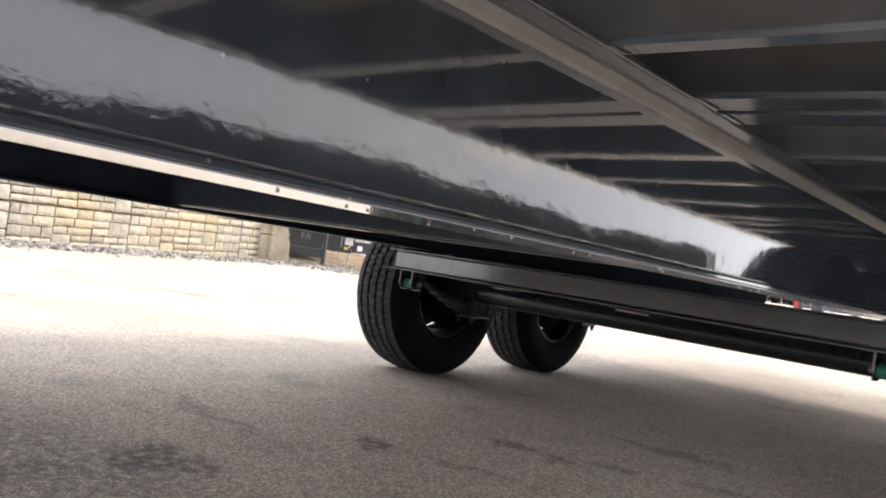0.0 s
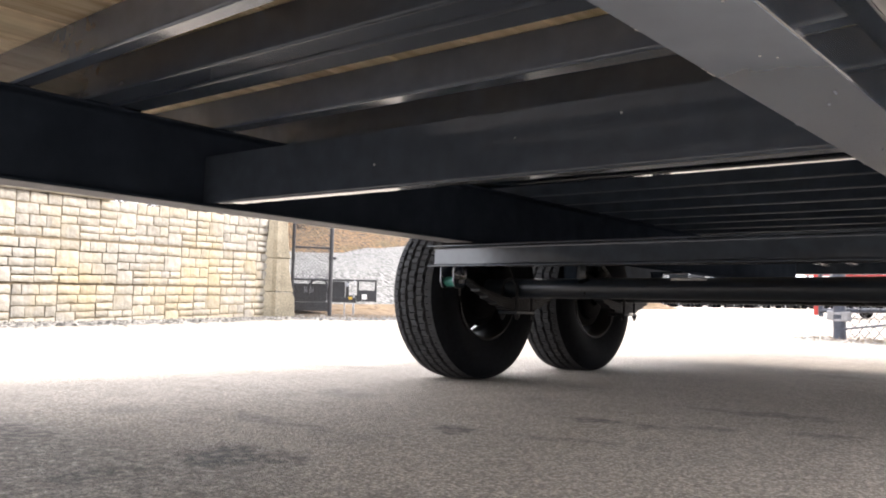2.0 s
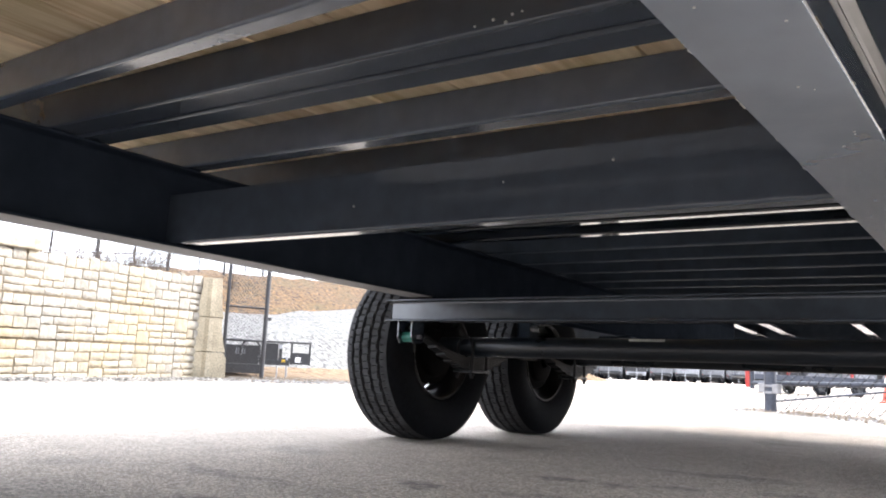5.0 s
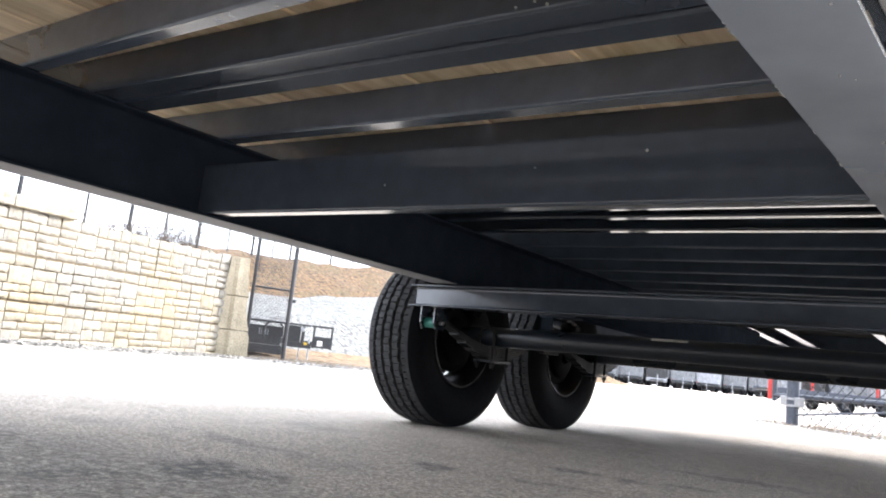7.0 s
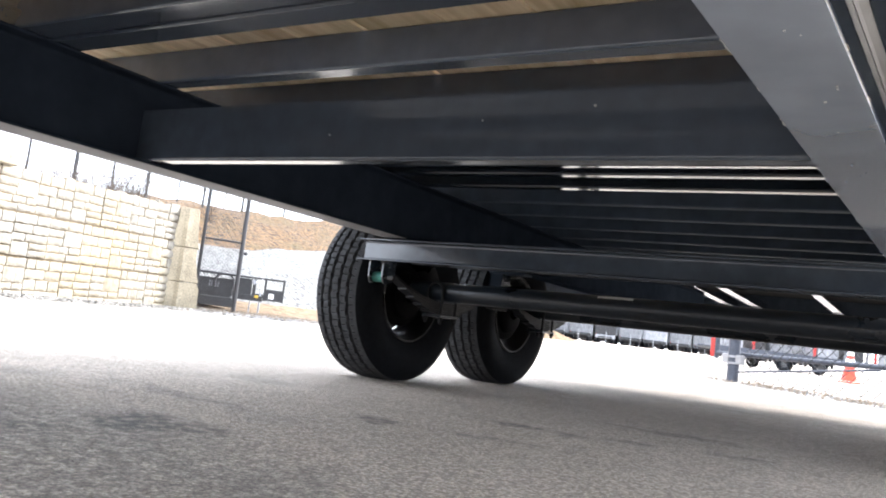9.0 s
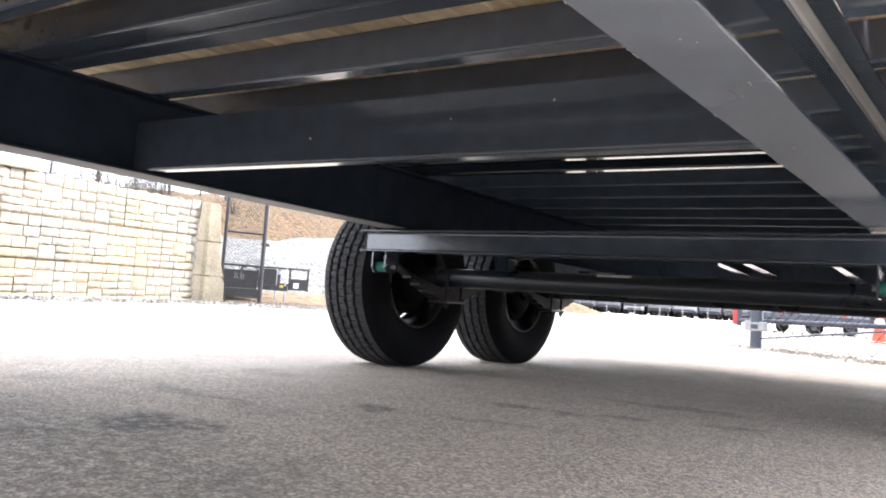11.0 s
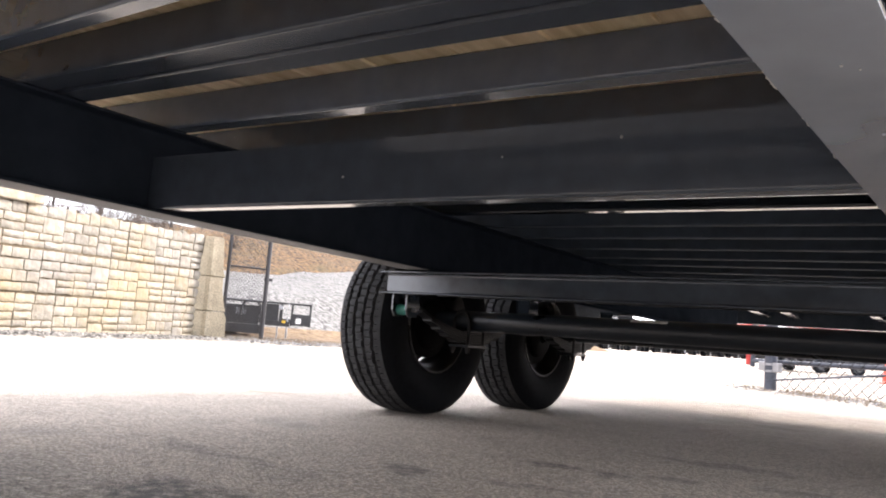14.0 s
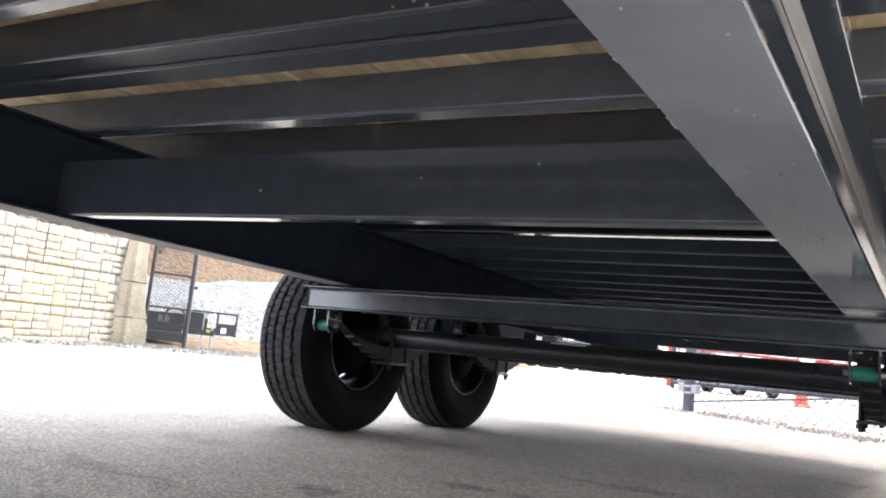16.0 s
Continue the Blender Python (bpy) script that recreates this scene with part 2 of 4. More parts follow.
def ground_material():
    m = bpy.data.materials.new("worn_asphalt")
    m.use_nodes = True
    n, l = m.node_tree.nodes, m.node_tree.links
    p = n["Principled BSDF"]
    co = n.new("ShaderNodeTexCoord")

    def tex(kind, scale, detail=4.0):
        k = n.new(kind)
        k.inputs["Scale"].default_value = scale
        if "Detail" in k.inputs:
            k.inputs["Detail"].default_value = detail if "Noise" in kind else 0.0
        l.new(co.outputs["Object"], k.inputs["Vector"])
        return k

    def ramp(source, a, b, lo=0.0, hi=1.0):
        k = n.new("ShaderNodeMapRange")
        k.inputs["From Min"].default_value, k.inputs["From Max"].default_value = a, b
        k.inputs["To Min"].default_value, k.inputs["To Max"].default_value = lo, hi
        l.new(source, k.inputs["Value"])
        return k.outputs["Result"]

    def blend(fac, a, b, mode="MIX"):
        k = n.new("ShaderNodeMixRGB")
        k.blend_type = mode
        for key, v in (("Fac", fac), ("Color1", a), ("Color2", b)):
            if isinstance(v, (tuple, float)):
                k.inputs[key].default_value = (*v, 1) if isinstance(v, tuple) else v
            else:
                l.new(v, k.inputs[key])
        return k.outputs["Color"]

    stones = tex("ShaderNodeTexVoronoi", 150.0)
    chips = tex("ShaderNodeTexVoronoi", 340.0)
    sand = tex("ShaderNodeTexNoise", 420.0, 3.0)
    patch = tex("ShaderNodeTexNoise", 0.9, 6.0)
    mid = tex("ShaderNodeTexNoise", 7.0, 6.0)
    stain = tex("ShaderNodeTexNoise", 2.1, 7.0)
    blotch = tex("ShaderNodeTexNoise", 38.0, 6.0)
    col = blend(ramp(patch.outputs["Fac"], 0.35, 0.65), (0.52, 0.455, 0.385), (0.655, 0.58, 0.495))
    col = blend(ramp(mid.outputs["Fac"], 0.3, 0.7, 0.0, 0.4), col, (0.39, 0.335, 0.28))
    def pick(k):
        sep = n.new("ShaderNodeSeparateColor")
        l.new(k.outputs["Color"], sep.inputs["Color"])
        return sep.outputs["Red"]
    near = pick(stones)
    col = blend(1.0, col, blend(near, (0.66, 0.65, 0.64), (1.34, 1.33, 1.32)), "MULTIPLY")
    small = pick(chips)
    col = blend(ramp(small, 0.80, 0.92, 0.0, 0.4), col, (0.62, 0.585, 0.54))
    col = blend(ramp(small, 0.22, 0.12, 0.0, 0.5), col, (0.13, 0.11, 0.09))
    col = blend(ramp(stones.outputs["Distance"], 0.42, 0.66, 0.0, 0.5), col, (0.14, 0.115, 0.095))
    col = blend(ramp(stain.outputs["Fac"], 0.60, 0.72, 0.0, 0.5), col, (0.16, 0.15, 0.14))
    # broad patch of painted shade, a round oil patch and two small ones
    for (x, y), (rx, ry), strength in (((-0.35, -0.52), (1.1, 0.50), 0.68), ((-0.39, -0.07), (0.125, 0.115), 1.0), ((-0.72, 0.25), (0.30, 0.04), 0.5), ((-0.21, 0.90), (0.07, 0.05), 0.9), ((-0.36, 0.50), (0.09, 0.045), 0.8), ((-0.95, -0.30), (0.16, 0.10), 0.6), ((-0.39, -0.35), (0.06, 0.16), 0.7),
                                       ((0.02, 1.42), (0.22, 0.05), 0.6), ((-0.045, 0.935), (0.06, 0.04), 0.7), ((-0.09, 0.57), (0.10, 0.03), 0.5), ((0.056, 1.0), (0.07, 0.04), 0.6), ((0.28, 1.12), (0.10, 0.06), 0.6)):
        k = n.new("ShaderNodeMapping")
        k.vector_type = "TEXTURE"
        k.inputs["Location"].default_value = (x, y, 0)
        k.inputs["Scale"].default_value = (rx, ry, 1)
        wob = n.new("ShaderNodeMixRGB")
        wob.blend_type, wob.inputs["Fac"].default_value = "LINEAR_LIGHT", 0.13
        l.new(co.outputs["Object"], wob.inputs["Color1"])
        l.new(mid.outputs["Color"], wob.inputs["Color2"])
        l.new(wob.outputs["Color"], k.inputs["Vector"])
        ball = n.new("ShaderNodeVectorMath")
        ball.operation = "LENGTH"
        l.new(k.outputs["Vector"], ball.inputs[0])
        spot = n.new("ShaderNodeMath")
        spot.operation = "MULTIPLY"
        l.new(ramp(ball.outputs["Value"], 1.12, 0.62, 0.0, 0.78 * strength), spot.inputs[0])
        l.new(ramp(blotch.outputs["Fac"], 0.36, 0.58, 0.25, 1.15), spot.inputs[1])
        col = blend(spot.outputs[0], col, (0.085, 0.080, 0.078))
    l.new(col, p.inputs["Base Color"])
    p.inputs["Roughness"].default_value = 0.88
    hsum = n.new("ShaderNodeMath")
    hsum.operation = "ADD"
    l.new(stones.outputs["Distance"], hsum.inputs[0])
    l.new(sand.outputs["Fac"], hsum.inputs[1])
    b = n.new("ShaderNodeBump")
    b.inputs["Strength"].default_value, b.inputs["Distance"].default_value = 1.0, 0.0065
    l.new(hsum.outputs[0], b.inputs["Height"])
    l.new(b.outputs["Normal"], p.inputs["Normal"])
    return m


def wood_material():
    """Pressure-treated pine, its grain along y."""
    m = bpy.data.materials.new("pine_decking")
    m.use_nodes = True
    n, l = m.node_tree.nodes, m.node_tree.links
    p = n["Principled BSDF"]
    co, mp, info = n.new("ShaderNodeTexCoord"), n.new("ShaderNodeMapping"), n.new("ShaderNodeObjectInfo")
    mp.inputs["Scale"].default_value = (1.0, 0.06, 1.0)
    l.new(co.outputs["Object"], mp.inputs["Vector"])
    off = n.new("ShaderNodeVectorMath")
    l.new(mp.outputs["Vector"], off.inputs[0])
    rnd = n.new("ShaderNodeMath")
    rnd.operation, rnd.inputs[1].default_value = "MULTIPLY", 37.0
    l.new(info.outputs["Random"], rnd.inputs[0])
    l.new(rnd.outputs[0], off.inputs[1])
    wave = n.new("ShaderNodeTexNoise")
    wave.inputs["Scale"].default_value, wave.inputs["Detail"].default_value, wave.inputs["Distortion"].default_value = 38.0, 6.0, 0.6
    l.new(off.outputs["Vector"], wave.inputs["Vector"])
    knot = n.new("ShaderNodeTexNoise")
    knot.inputs["Scale"].default_value, knot.inputs["Detail"].default_value = 4.0, 4.0
    l.new(co.outputs["Object"], knot.inputs["Vector"])
    ramp = n.new("ShaderNodeValToRGB")
    e = ramp.color_ramp.elements
    e[0].position, e[0].color = 0.32, (0.60, 0.44, 0.27, 1)
    e[1].position, e[1].color = 0.66, (0.90, 0.75, 0.54, 1)
    l.new(wave.outputs["Fac"], ramp.inputs["Fac"])
    hsv = n.new("ShaderNodeHueSaturation")
    v = n.new("ShaderNodeMapRange")
    v.inputs["To Min"].default_value, v.inputs["To Max"].default_value = 0.75, 1.15
    l.new(info.outputs["Random"], v.inputs["Value"])
    l.new(v.outputs["Result"], hsv.inputs["Value"])
    l.new(ramp.outputs["Color"], hsv.inputs["Color"])
    green = n.new("ShaderNodeMixRGB")
    green.inputs["Color2"].default_value = (0.30, 0.27, 0.13, 1)
    gr = n.new("ShaderNodeMapRange")
    gr.inputs["From Min"].default_value, gr.inputs["From Max"].default_value, gr.inputs["To Max"].default_value = 0.45, 0.7, 0.55
    l.new(knot.outputs["Fac"], gr.inputs["Value"])
    l.new(gr.outputs["Result"], green.inputs["Fac"])
    l.new(hsv.outputs["Color"], green.inputs["Color1"])
    l.new(green.outputs["Color"], p.inputs["Base Color"])
    p.inputs["Roughness"].default_value = 0.75
    b = n.new("ShaderNodeBump")
    b.inputs["Strength"].default_value, b.inputs["Distance"].default_value = 0.3, 0.003
    l.new(wave.outputs["Fac"], b.inputs["Height"])
    l.new(b.outputs["Normal"], p.inputs["Normal"])
    return m


def bank_material(name, a, b, c, scale):
    m = bpy.data.materials.new(name)
    m.use_nodes = True
    n, l = m.node_tree.nodes, m.node_tree.links
    p = n["Principled BSDF"]
    co = n.new("ShaderNodeTexCoord")
    t1, t2 = n.new("ShaderNodeTexNoise"), n.new("ShaderNodeTexNoise")
    t1.inputs["Scale"].default_value, t1.inputs["Detail"].default_value = scale, 8.0
    t2.inputs["Scale"].default_value, t2.inputs["Detail"].default_value, t2.inputs["Roughness"].default_value = scale * 0.12, 6.0, 0.65
    for t in (t1, t2):
        l.new(co.outputs["Object"], t.inputs["Vector"])
    r1 = n.new("ShaderNodeValToRGB")
    e = r1.color_ramp.elements
    e[0].position, e[0].color, e[1].position, e[1].color = 0.36, (*a, 1), 0.64, (*b, 1)
    l.new(t1.outputs["Fac"], r1.inputs["Fac"])
    mix, mr = n.new("ShaderNodeMixRGB"), n.new("ShaderNodeMapRange")
    mr.inputs["From Min"].default_value, mr.inputs["From Max"].default_value, mr.inputs["To Max"].default_value = 0.48, 0.66, 0.8
    l.new(t2.outputs["Fac"], mr.inputs["Value"])
    l.new(mr.outputs["Result"], mix.inputs["Fac"])
    l.new(r1.outputs["Color"], mix.inputs["Color1"])
    mix.inputs["Color2"].default_value = (*c, 1)
    l.new(mix.outputs["Color"], p.inputs["Base Color"])
    p.inputs["Roughness"].default_value = 0.95
    bp = n.new("ShaderNodeBump")
    bp.inputs["Strength"].default_value, bp.inputs["Distance"].default_value = 0.8, 0.15
    l.new(t1.outputs["Fac"], bp.inputs["Height"])
    l.new(bp.outputs["Normal"], p.inputs["Normal"])
    return m


M["asphalt"] = ground_material()
M["wood"] = wood_material()
M["brush"] = bank_material("brown_brush_bank", (0.010, 0.005, 0.002), (0.175, 0.098, 0.038), (0.080, 0.058, 0.024), 7.0)
M["unseen_bank"] = bank_material("unseen_bank_cover", (0.010, 0.008, 0.006), (0.055, 0.042, 0.030), (0.030, 0.028, 0.018), 4.0)
M["gravel"] = bank_material("crushed_stone_slope", (0.050, 0.050, 0.049), (0.225, 0.222, 0.214), (0.17, 0.165, 0.155), 9.0)
M["sand"] = bank_material("sandy_earth", (0.105, 0.064, 0.032), (0.21, 0.140, 0.075), (0.16, 0.112, 0.066), 5.0)


# ---- shapes ----
def part(name, bm, mat, parent=None, label="", smooth=False, at=None):
    me = bm
    if isinstance(bm, bmesh.types.BMesh):
        me = bpy.data.meshes.new(name)
        bmesh.ops.recalc_face_normals(bm, faces=bm.faces)
        bm.to_mesh(me)
        bm.free()
        if smooth:
            me.polygons.foreach_set("use_smooth", [True] * len(me.polygons))
            if smooth != "all":
                me.set_sharp_from_angle(angle=radians(38))
        if isinstance(mat, str):
            mat = M[mat]
        me.materials.append(mat)
    ob = new(name, me)
    if at is not None:
        ob.matrix_basis = at
    if parent is not None:
        ob.parent = parent
    if label:
        ob["label"] = label
    return ob


def thing(name, label, category, m=None, group="", kind=""):
    ob = new(name)
    ob.empty_display_size = 0.2
    if m is not None:
        ob.matrix_basis = m
    return tagged(ob, label, category, group, kind)


def box(bm, x0, x1, y0, y1, z0, z1, bevel=0.0):
    m = Matrix.Translation(((x0 + x1) / 2, (y0 + y1) / 2, (z0 + z1) / 2)) @ Matrix.Diagonal((abs(x1 - x0), abs(y1 - y0), abs(z1 - z0), 1))
    r = bmesh.ops.create_cube(bm, size=1.0, matrix=m)
    if bevel:
        edges = list({e for v in r["verts"] for e in v.link_edges})
        bmesh.ops.bevel(bm, geom=edges, offset=bevel, segments=2, affect="EDGES", profile=0.5)
    return bm


def boxed(*args, bevel=0.0):
    return box(bmesh.new(), *args, bevel=bevel)


def prism(bm, outline, lo, hi, axis):
    """Extrudes a closed outline of (a, b) pairs along the axis: 'x' gives (y, z), 'y' gives (x, z), 'z' gives (x, y)."""
    def put(a, b, c):
        return {"x": (c, a, b), "y": (a, c, b), "z": (a, b, c)}[axis]
    va = [bm.verts.new(put(a, b, lo)) for a, b in outline]
    vb = [bm.verts.new(put(a, b, hi)) for a, b in outline]
    n = len(outline)
    for i in range(n):
        bm.faces.new((va[i], va[(i + 1) % n], vb[(i + 1) % n], vb[i]))
    bm.faces.new(va)
    bm.faces.new(vb[::-1])
    return bm


def tube(bm, points, r, sides=10, caps=True, radii=None):
    pts = [Vector(p) for p in points]
    rings = []
    for i, p in enumerate(pts):
        d = (pts[min(i + 1, len(pts) - 1)] - pts[max(i - 1, 0)]).normalized()
        u = d.cross(Vector((0, 0, 1)) if abs(d.z) < 0.9 else Vector((1, 0, 0))).normalized()
        v = d.cross(u)
        rr = radii[i] if radii else r
        rings.append([bm.verts.new(p + rr * (math.cos(2 * math.pi * k / sides) * u + math.sin(2 * math.pi * k / sides) * v)) for k in range(sides)])
    for a, b in zip(rings, rings[1:]):
        for k in range(sides):
            bm.faces.new((a[k], a[(k + 1) % sides], b[(k + 1) % sides], b[k]))
    if caps:
        bm.faces.new(rings[0][::-1])
        bm.faces.new(rings[-1])
    return bm


def tubed(points, r, sides=10, radii=None):
    return tube(bmesh.new(), points, r, sides, radii=radii)


def lathe(bm, profile, segments, axis="x", closed=False):
    """Turns (a, r) pairs about the axis; a runs along it."""
    rings = []
    for k in range(segments):
        c, s = math.cos(2 * math.pi * k / segments), math.sin(2 * math.pi * k / segments)
        rings.append([bm.verts.new({"x": (a, r * c, r * s), "z": (r * c, r * s, a), "y": (r * s, a, r * c)}[axis]) for a, r in profile])
    n = len(profile)
    for k in range(segments):
        a, b = rings[k], rings[(k + 1) % segments]
        for i in range(n if closed else n - 1):
            bm.faces.new((a[i], a[(i + 1) % n], b[(i + 1) % n], b[i]))
    return bm


def i_section(w, d, tf, tw, r=0.008):
    """Half-open outline of a wide-flange beam about its centre, (across, up), with rounded fillets and flange tips."""
    h, b, t = d / 2, w / 2, tw / 2
    arc = [(t + r - r * math.sin(q), h - tf - r + r * math.cos(q)) for q in np.linspace(0, math.pi / 2, 7)]
    e = 0.0015
    quarter = [(b - e, h), (b, h - e), (b, h - tf + e), (b - e, h - tf)] + arc
    right = quarter + [(a, -z) for a, z in reversed(quarter)]
    return right + [(-a, z) for a, z in [(a, -zz) for a, zz in right]]


def i_beam(lo, hi, axis, centre, w=0.10, d=0.20, tf=0.0065, tw=0.006, r=0.008):
    c, z = centre
    return prism(bmesh.new(), [(a + c, b + z) for a, b in i_section(w, d, tf, tw, r)], lo, hi, axis)


def channel(x0, x1, y, z0, h=0.076, w=0.04, t=0.005):
    """A channel along x whose web faces -y."""
    r = 0.006
    q = [(y + r - r * math.cos(a), z0 + r - r * math.sin(a)) for a in np.linspace(0, math.pi / 2, 6)]
    out = [(y, z0 + r + 0.001)] + q + [(y + r + 0.001, z0), (y + w - 0.002, z0), (y + w, z0 + 0.002), (y + w, z0 + t), (y + t + r, z0 + t), (y + t, z0 + t + r),
           (y + t, z0 + h - t - r), (y + t + r, z0 + h - t), (y + w, z0 + h - t), (y + w, z0 + h), (y, z0 + h)]
    return prism(bmesh.new(), out, x0, x1, "x")


# ---- ground and distance ----
def rise(x, y):
    """The yard climbs gently away from the parked trailer."""
    def ramp(v):
        return 0.5 * (v + math.sqrt(v * v + 1.0)) - 0.1
    return -0.012 * min(2.0, max(0, ramp(x - 0.9))) + 0.0155 * max(0, ramp(y - 3.4)) + 0.004 * max(0, ramp(-x - 3.2))


def build_ground():
    bm = bmesh.new()
    radii = [0.35 * 1.115 ** k for k in range(66)]
    centre = bm.verts.new((0, 1, rise(0, 1)))
    rings = []
    for r in radii:
        ring = []
        for k in range(96):
            x, y = r * math.cos(k * math.pi / 48), 1 + r * math.sin(k * math.pi / 48)
            z = rise(max(-60, min(60, x)), min(90, y)) if r > 1.2 else 0.0
            ring.append(bm.verts.new((x, y, z)))
        rings.append(ring)
    for k in range(96):
        bm.faces.new((centre, rings[0][k], rings[0][(k + 1) % 96]))
    for a, b in zip(rings, rings[1:]):
        for k in range(96):
            bm.faces.new((a[k], b[k], b[(k + 1) % 96], a[(k + 1) % 96]))
    tagged(part("ground", bm, "asphalt", smooth="all"), "worn pale asphalt yard with oil stains", "ground", kind="structure")


build_ground()


def strip(name, rows, mat, label, category, rough=0.0, steps=40):
    """A sheet over rows of equal-length lines of points, refined and roughened."""
    bm = bmesh.new()
    grid = []
    for i in range(len(rows) - 1):
        for s in range(7 if i == len(rows) - 2 else 6):
            line = []
            for j in range(len(rows[0]) - 1):
                for q in range(11 if j == len(rows[0]) - 2 else 10):
                    u, v = s / 6, q / 10
                    p = [(1 - u) * ((1 - v) * rows[i][j][k] + v * rows[i][j + 1][k]) + u * ((1 - v) * rows[i + 1][j][k] + v * rows[i + 1][j + 1][k]) for k in range(3)]
                    edge = (i == 0 and s == 0)
                    p[2] += 0 if edge else rough * (noise.noise((p[0] * 0.7, p[1] * 0.7, 3.0)) + 0.5 * noise.noise((p[0] * 2, p[1] * 2, 7.0)))
                    line.append(bm.verts.new(p))
            grid.append(line)
    for a, b in zip(grid, grid[1:]):
        for k in range(len(a) - 1):
            bm.faces.new((a[k], a[k + 1], b[k + 1], b[k]))
    return tagged(part(name, bm, mat, smooth="all"), label, category, kind="structure")


# ---- the flatbed trailer over the camera ----
MID, HALF = -0.125, 0.775          # centreline, and half the distance between the main beams
BEAM_LO, BEAM_HI = 0.52, 0.72
DECK_L, DECK_R, FRONT, REAR = -1.42, 1.17, -1.75, 4.75
AXLES, HUB = (1.64, 2.50), 0.352
PITCH, ROLL = -0.5, 0.5

# the parked trailer leans a little to one side and stands nose-high
SIT = Matrix.Translation((0.65, 0, 0.52)) @ pose(0, 0, 0, PITCH, ROLL, 0) @ Matrix.Translation((-0.65, 0, -0.52))
flatbed = thing("flatbed_trailer", "black tandem-axle flatbed trailer with pine plank deck", "trailer", SIT)
LEVEL = SIT.inverted()   # for the running gear, which stands on the ground
for x, paint in ((MID - HALF, "satin"), (MID + HALF, "steel")):
    part("main_beam", i_beam(-2.60, REAR - 0.1, "y", (x, 0.62)), paint, flatbed)
# the lower crossmember between the main beams, and the channels that carry the deck; all lie a little askew
SKEW = 3.7
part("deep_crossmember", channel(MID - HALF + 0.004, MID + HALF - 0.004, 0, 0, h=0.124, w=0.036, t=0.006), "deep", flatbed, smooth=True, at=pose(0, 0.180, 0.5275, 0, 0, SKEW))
right_beam = bpy.data.objects["main_beam.001"]
# paler plates under the flanges paint in the light off the ground
part("flange_face", boxed(MID + HALF - 0.049, MID + HALF + 0.049, -2.60, REAR - 0.1, 0.5185, 0.5198), "lit_underside", right_beam, "grey underside with reflected light painted in")
part("flange_face", boxed(MID + HALF + 0.0180, MID + HALF + 0.049, -2.60, REAR - 0.1, 0.7118, 0.7130), "beam", right_beam)
# pale grey strip along the corner of web and top flange
part("fillet_weld", prism(bmesh.new(), [(MID + HALF + 0.0035, 0.7132), (MID + HALF + 0.0035, 0.7000), (MID + HALF + 0.007, 0.7045), (MID + HALF + 0.013, 0.7100), (MID + HALF + 0.0165, 0.7132)], -2.60, REAR - 0.1, "y"), "fillet", right_beam, "pale grey strip in the upper corner")
# this one paints the lit ground's reflection, only ahead of the hanger beam
part("flange_face", boxed(MID - HALF - 0.049, MID - HALF + 0.049, -2.60, 1.15, 0.5185, 0.5198), "lit_underside_dull", bpy.data.objects["main_beam"], "grey underside with reflected light painted in")
# place along the trailer and flange width
MEMBERS = [(-1.66, 0.036), (-1.32, 0.036), (-0.98, 0.036), (-0.64, 0.036), (-0.338, 0.036), (-0.16, 0.062), (-0.086, 0.062), (0.182, 0.047), (0.443, 0.036), (0.728, 0.036),
           (0.977, 0.034), (1.088, 0.036), (1.268, 0.036), (1.518, 0.036), (1.770, 0.036), (2.040, 0.036), (2.310, 0.036), (2.545, 0.036), (2.80, 0.036), (3.02, 0.036)]
CROOKED = {0.977: 2.0, 1.088: 1.3, 1.268: 0.4}   # degrees by which a flange is out of square
# shade is put in by copies of one black paint: paler ahead, darker behind
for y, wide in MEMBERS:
    # the wide pair is darkened to stand in for the shaded recess between them
    part("crossmember", channel(DECK_L + 0.05, DECK_R - 0.05, 0, 0, w=wide), "deep" if wide > 0.06 else "member" if y < 0.2 else "channel" if y < 0.9 else "gloss" if y < 1.4 else "shade_black", flatbed, smooth=True,
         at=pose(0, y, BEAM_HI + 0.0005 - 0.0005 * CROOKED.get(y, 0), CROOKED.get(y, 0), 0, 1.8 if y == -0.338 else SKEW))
for x0, x1 in ((DECK_L, DECK_L + 0.045), (DECK_R - 0.045, DECK_R)):
    part("side_rail", boxed(x0, x1, FRONT, REAR, BEAM_HI + 0.002, BEAM_HI + 0.115, bevel=0.004), "steel", flatbed)
part("front_rail", boxed(DECK_L + 0.05, DECK_R - 0.05, FRONT - 0.05, FRONT - 0.003, BEAM_HI + 0.002, BEAM_HI + 0.115, bevel=0.004), "steel", flatbed)

part("rear_rail", boxed(DECK_L, DECK_R, REAR + 0.003, REAR + 0.06, 0.612, BEAM_HI + 0.115, bevel=0.004), "steel", flatbed)

# an added plate that closes a bright gap behind the left wheels
part("side_skirt", boxed(DECK_L + 0.005, DECK_L + 0.040, 2.95, 4.02, 0.425, BEAM_HI, bevel=0.003), "shade_black", flatbed)

# pine planks lie along the trailer on the crossmembers
x = DECK_L + 0.05
for k in range(14):
    gap = 0.010 if k in (5, 9) else random.uniform(0.003, 0.008)
    x1 = min(x + 0.187 - gap, DECK_R - 0.052)
    if x1 - x > 0.03:
        part("plank", boxed(x, x1, FRONT + 0.002, REAR, 0.7985, 0.8365, bevel=0.003), "wood", flatbed)
    x += 0.187
# stringers, and an added black sheet that paints the shade under the deck's tail
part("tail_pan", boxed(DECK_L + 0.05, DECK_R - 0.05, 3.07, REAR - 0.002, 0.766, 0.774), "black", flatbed)
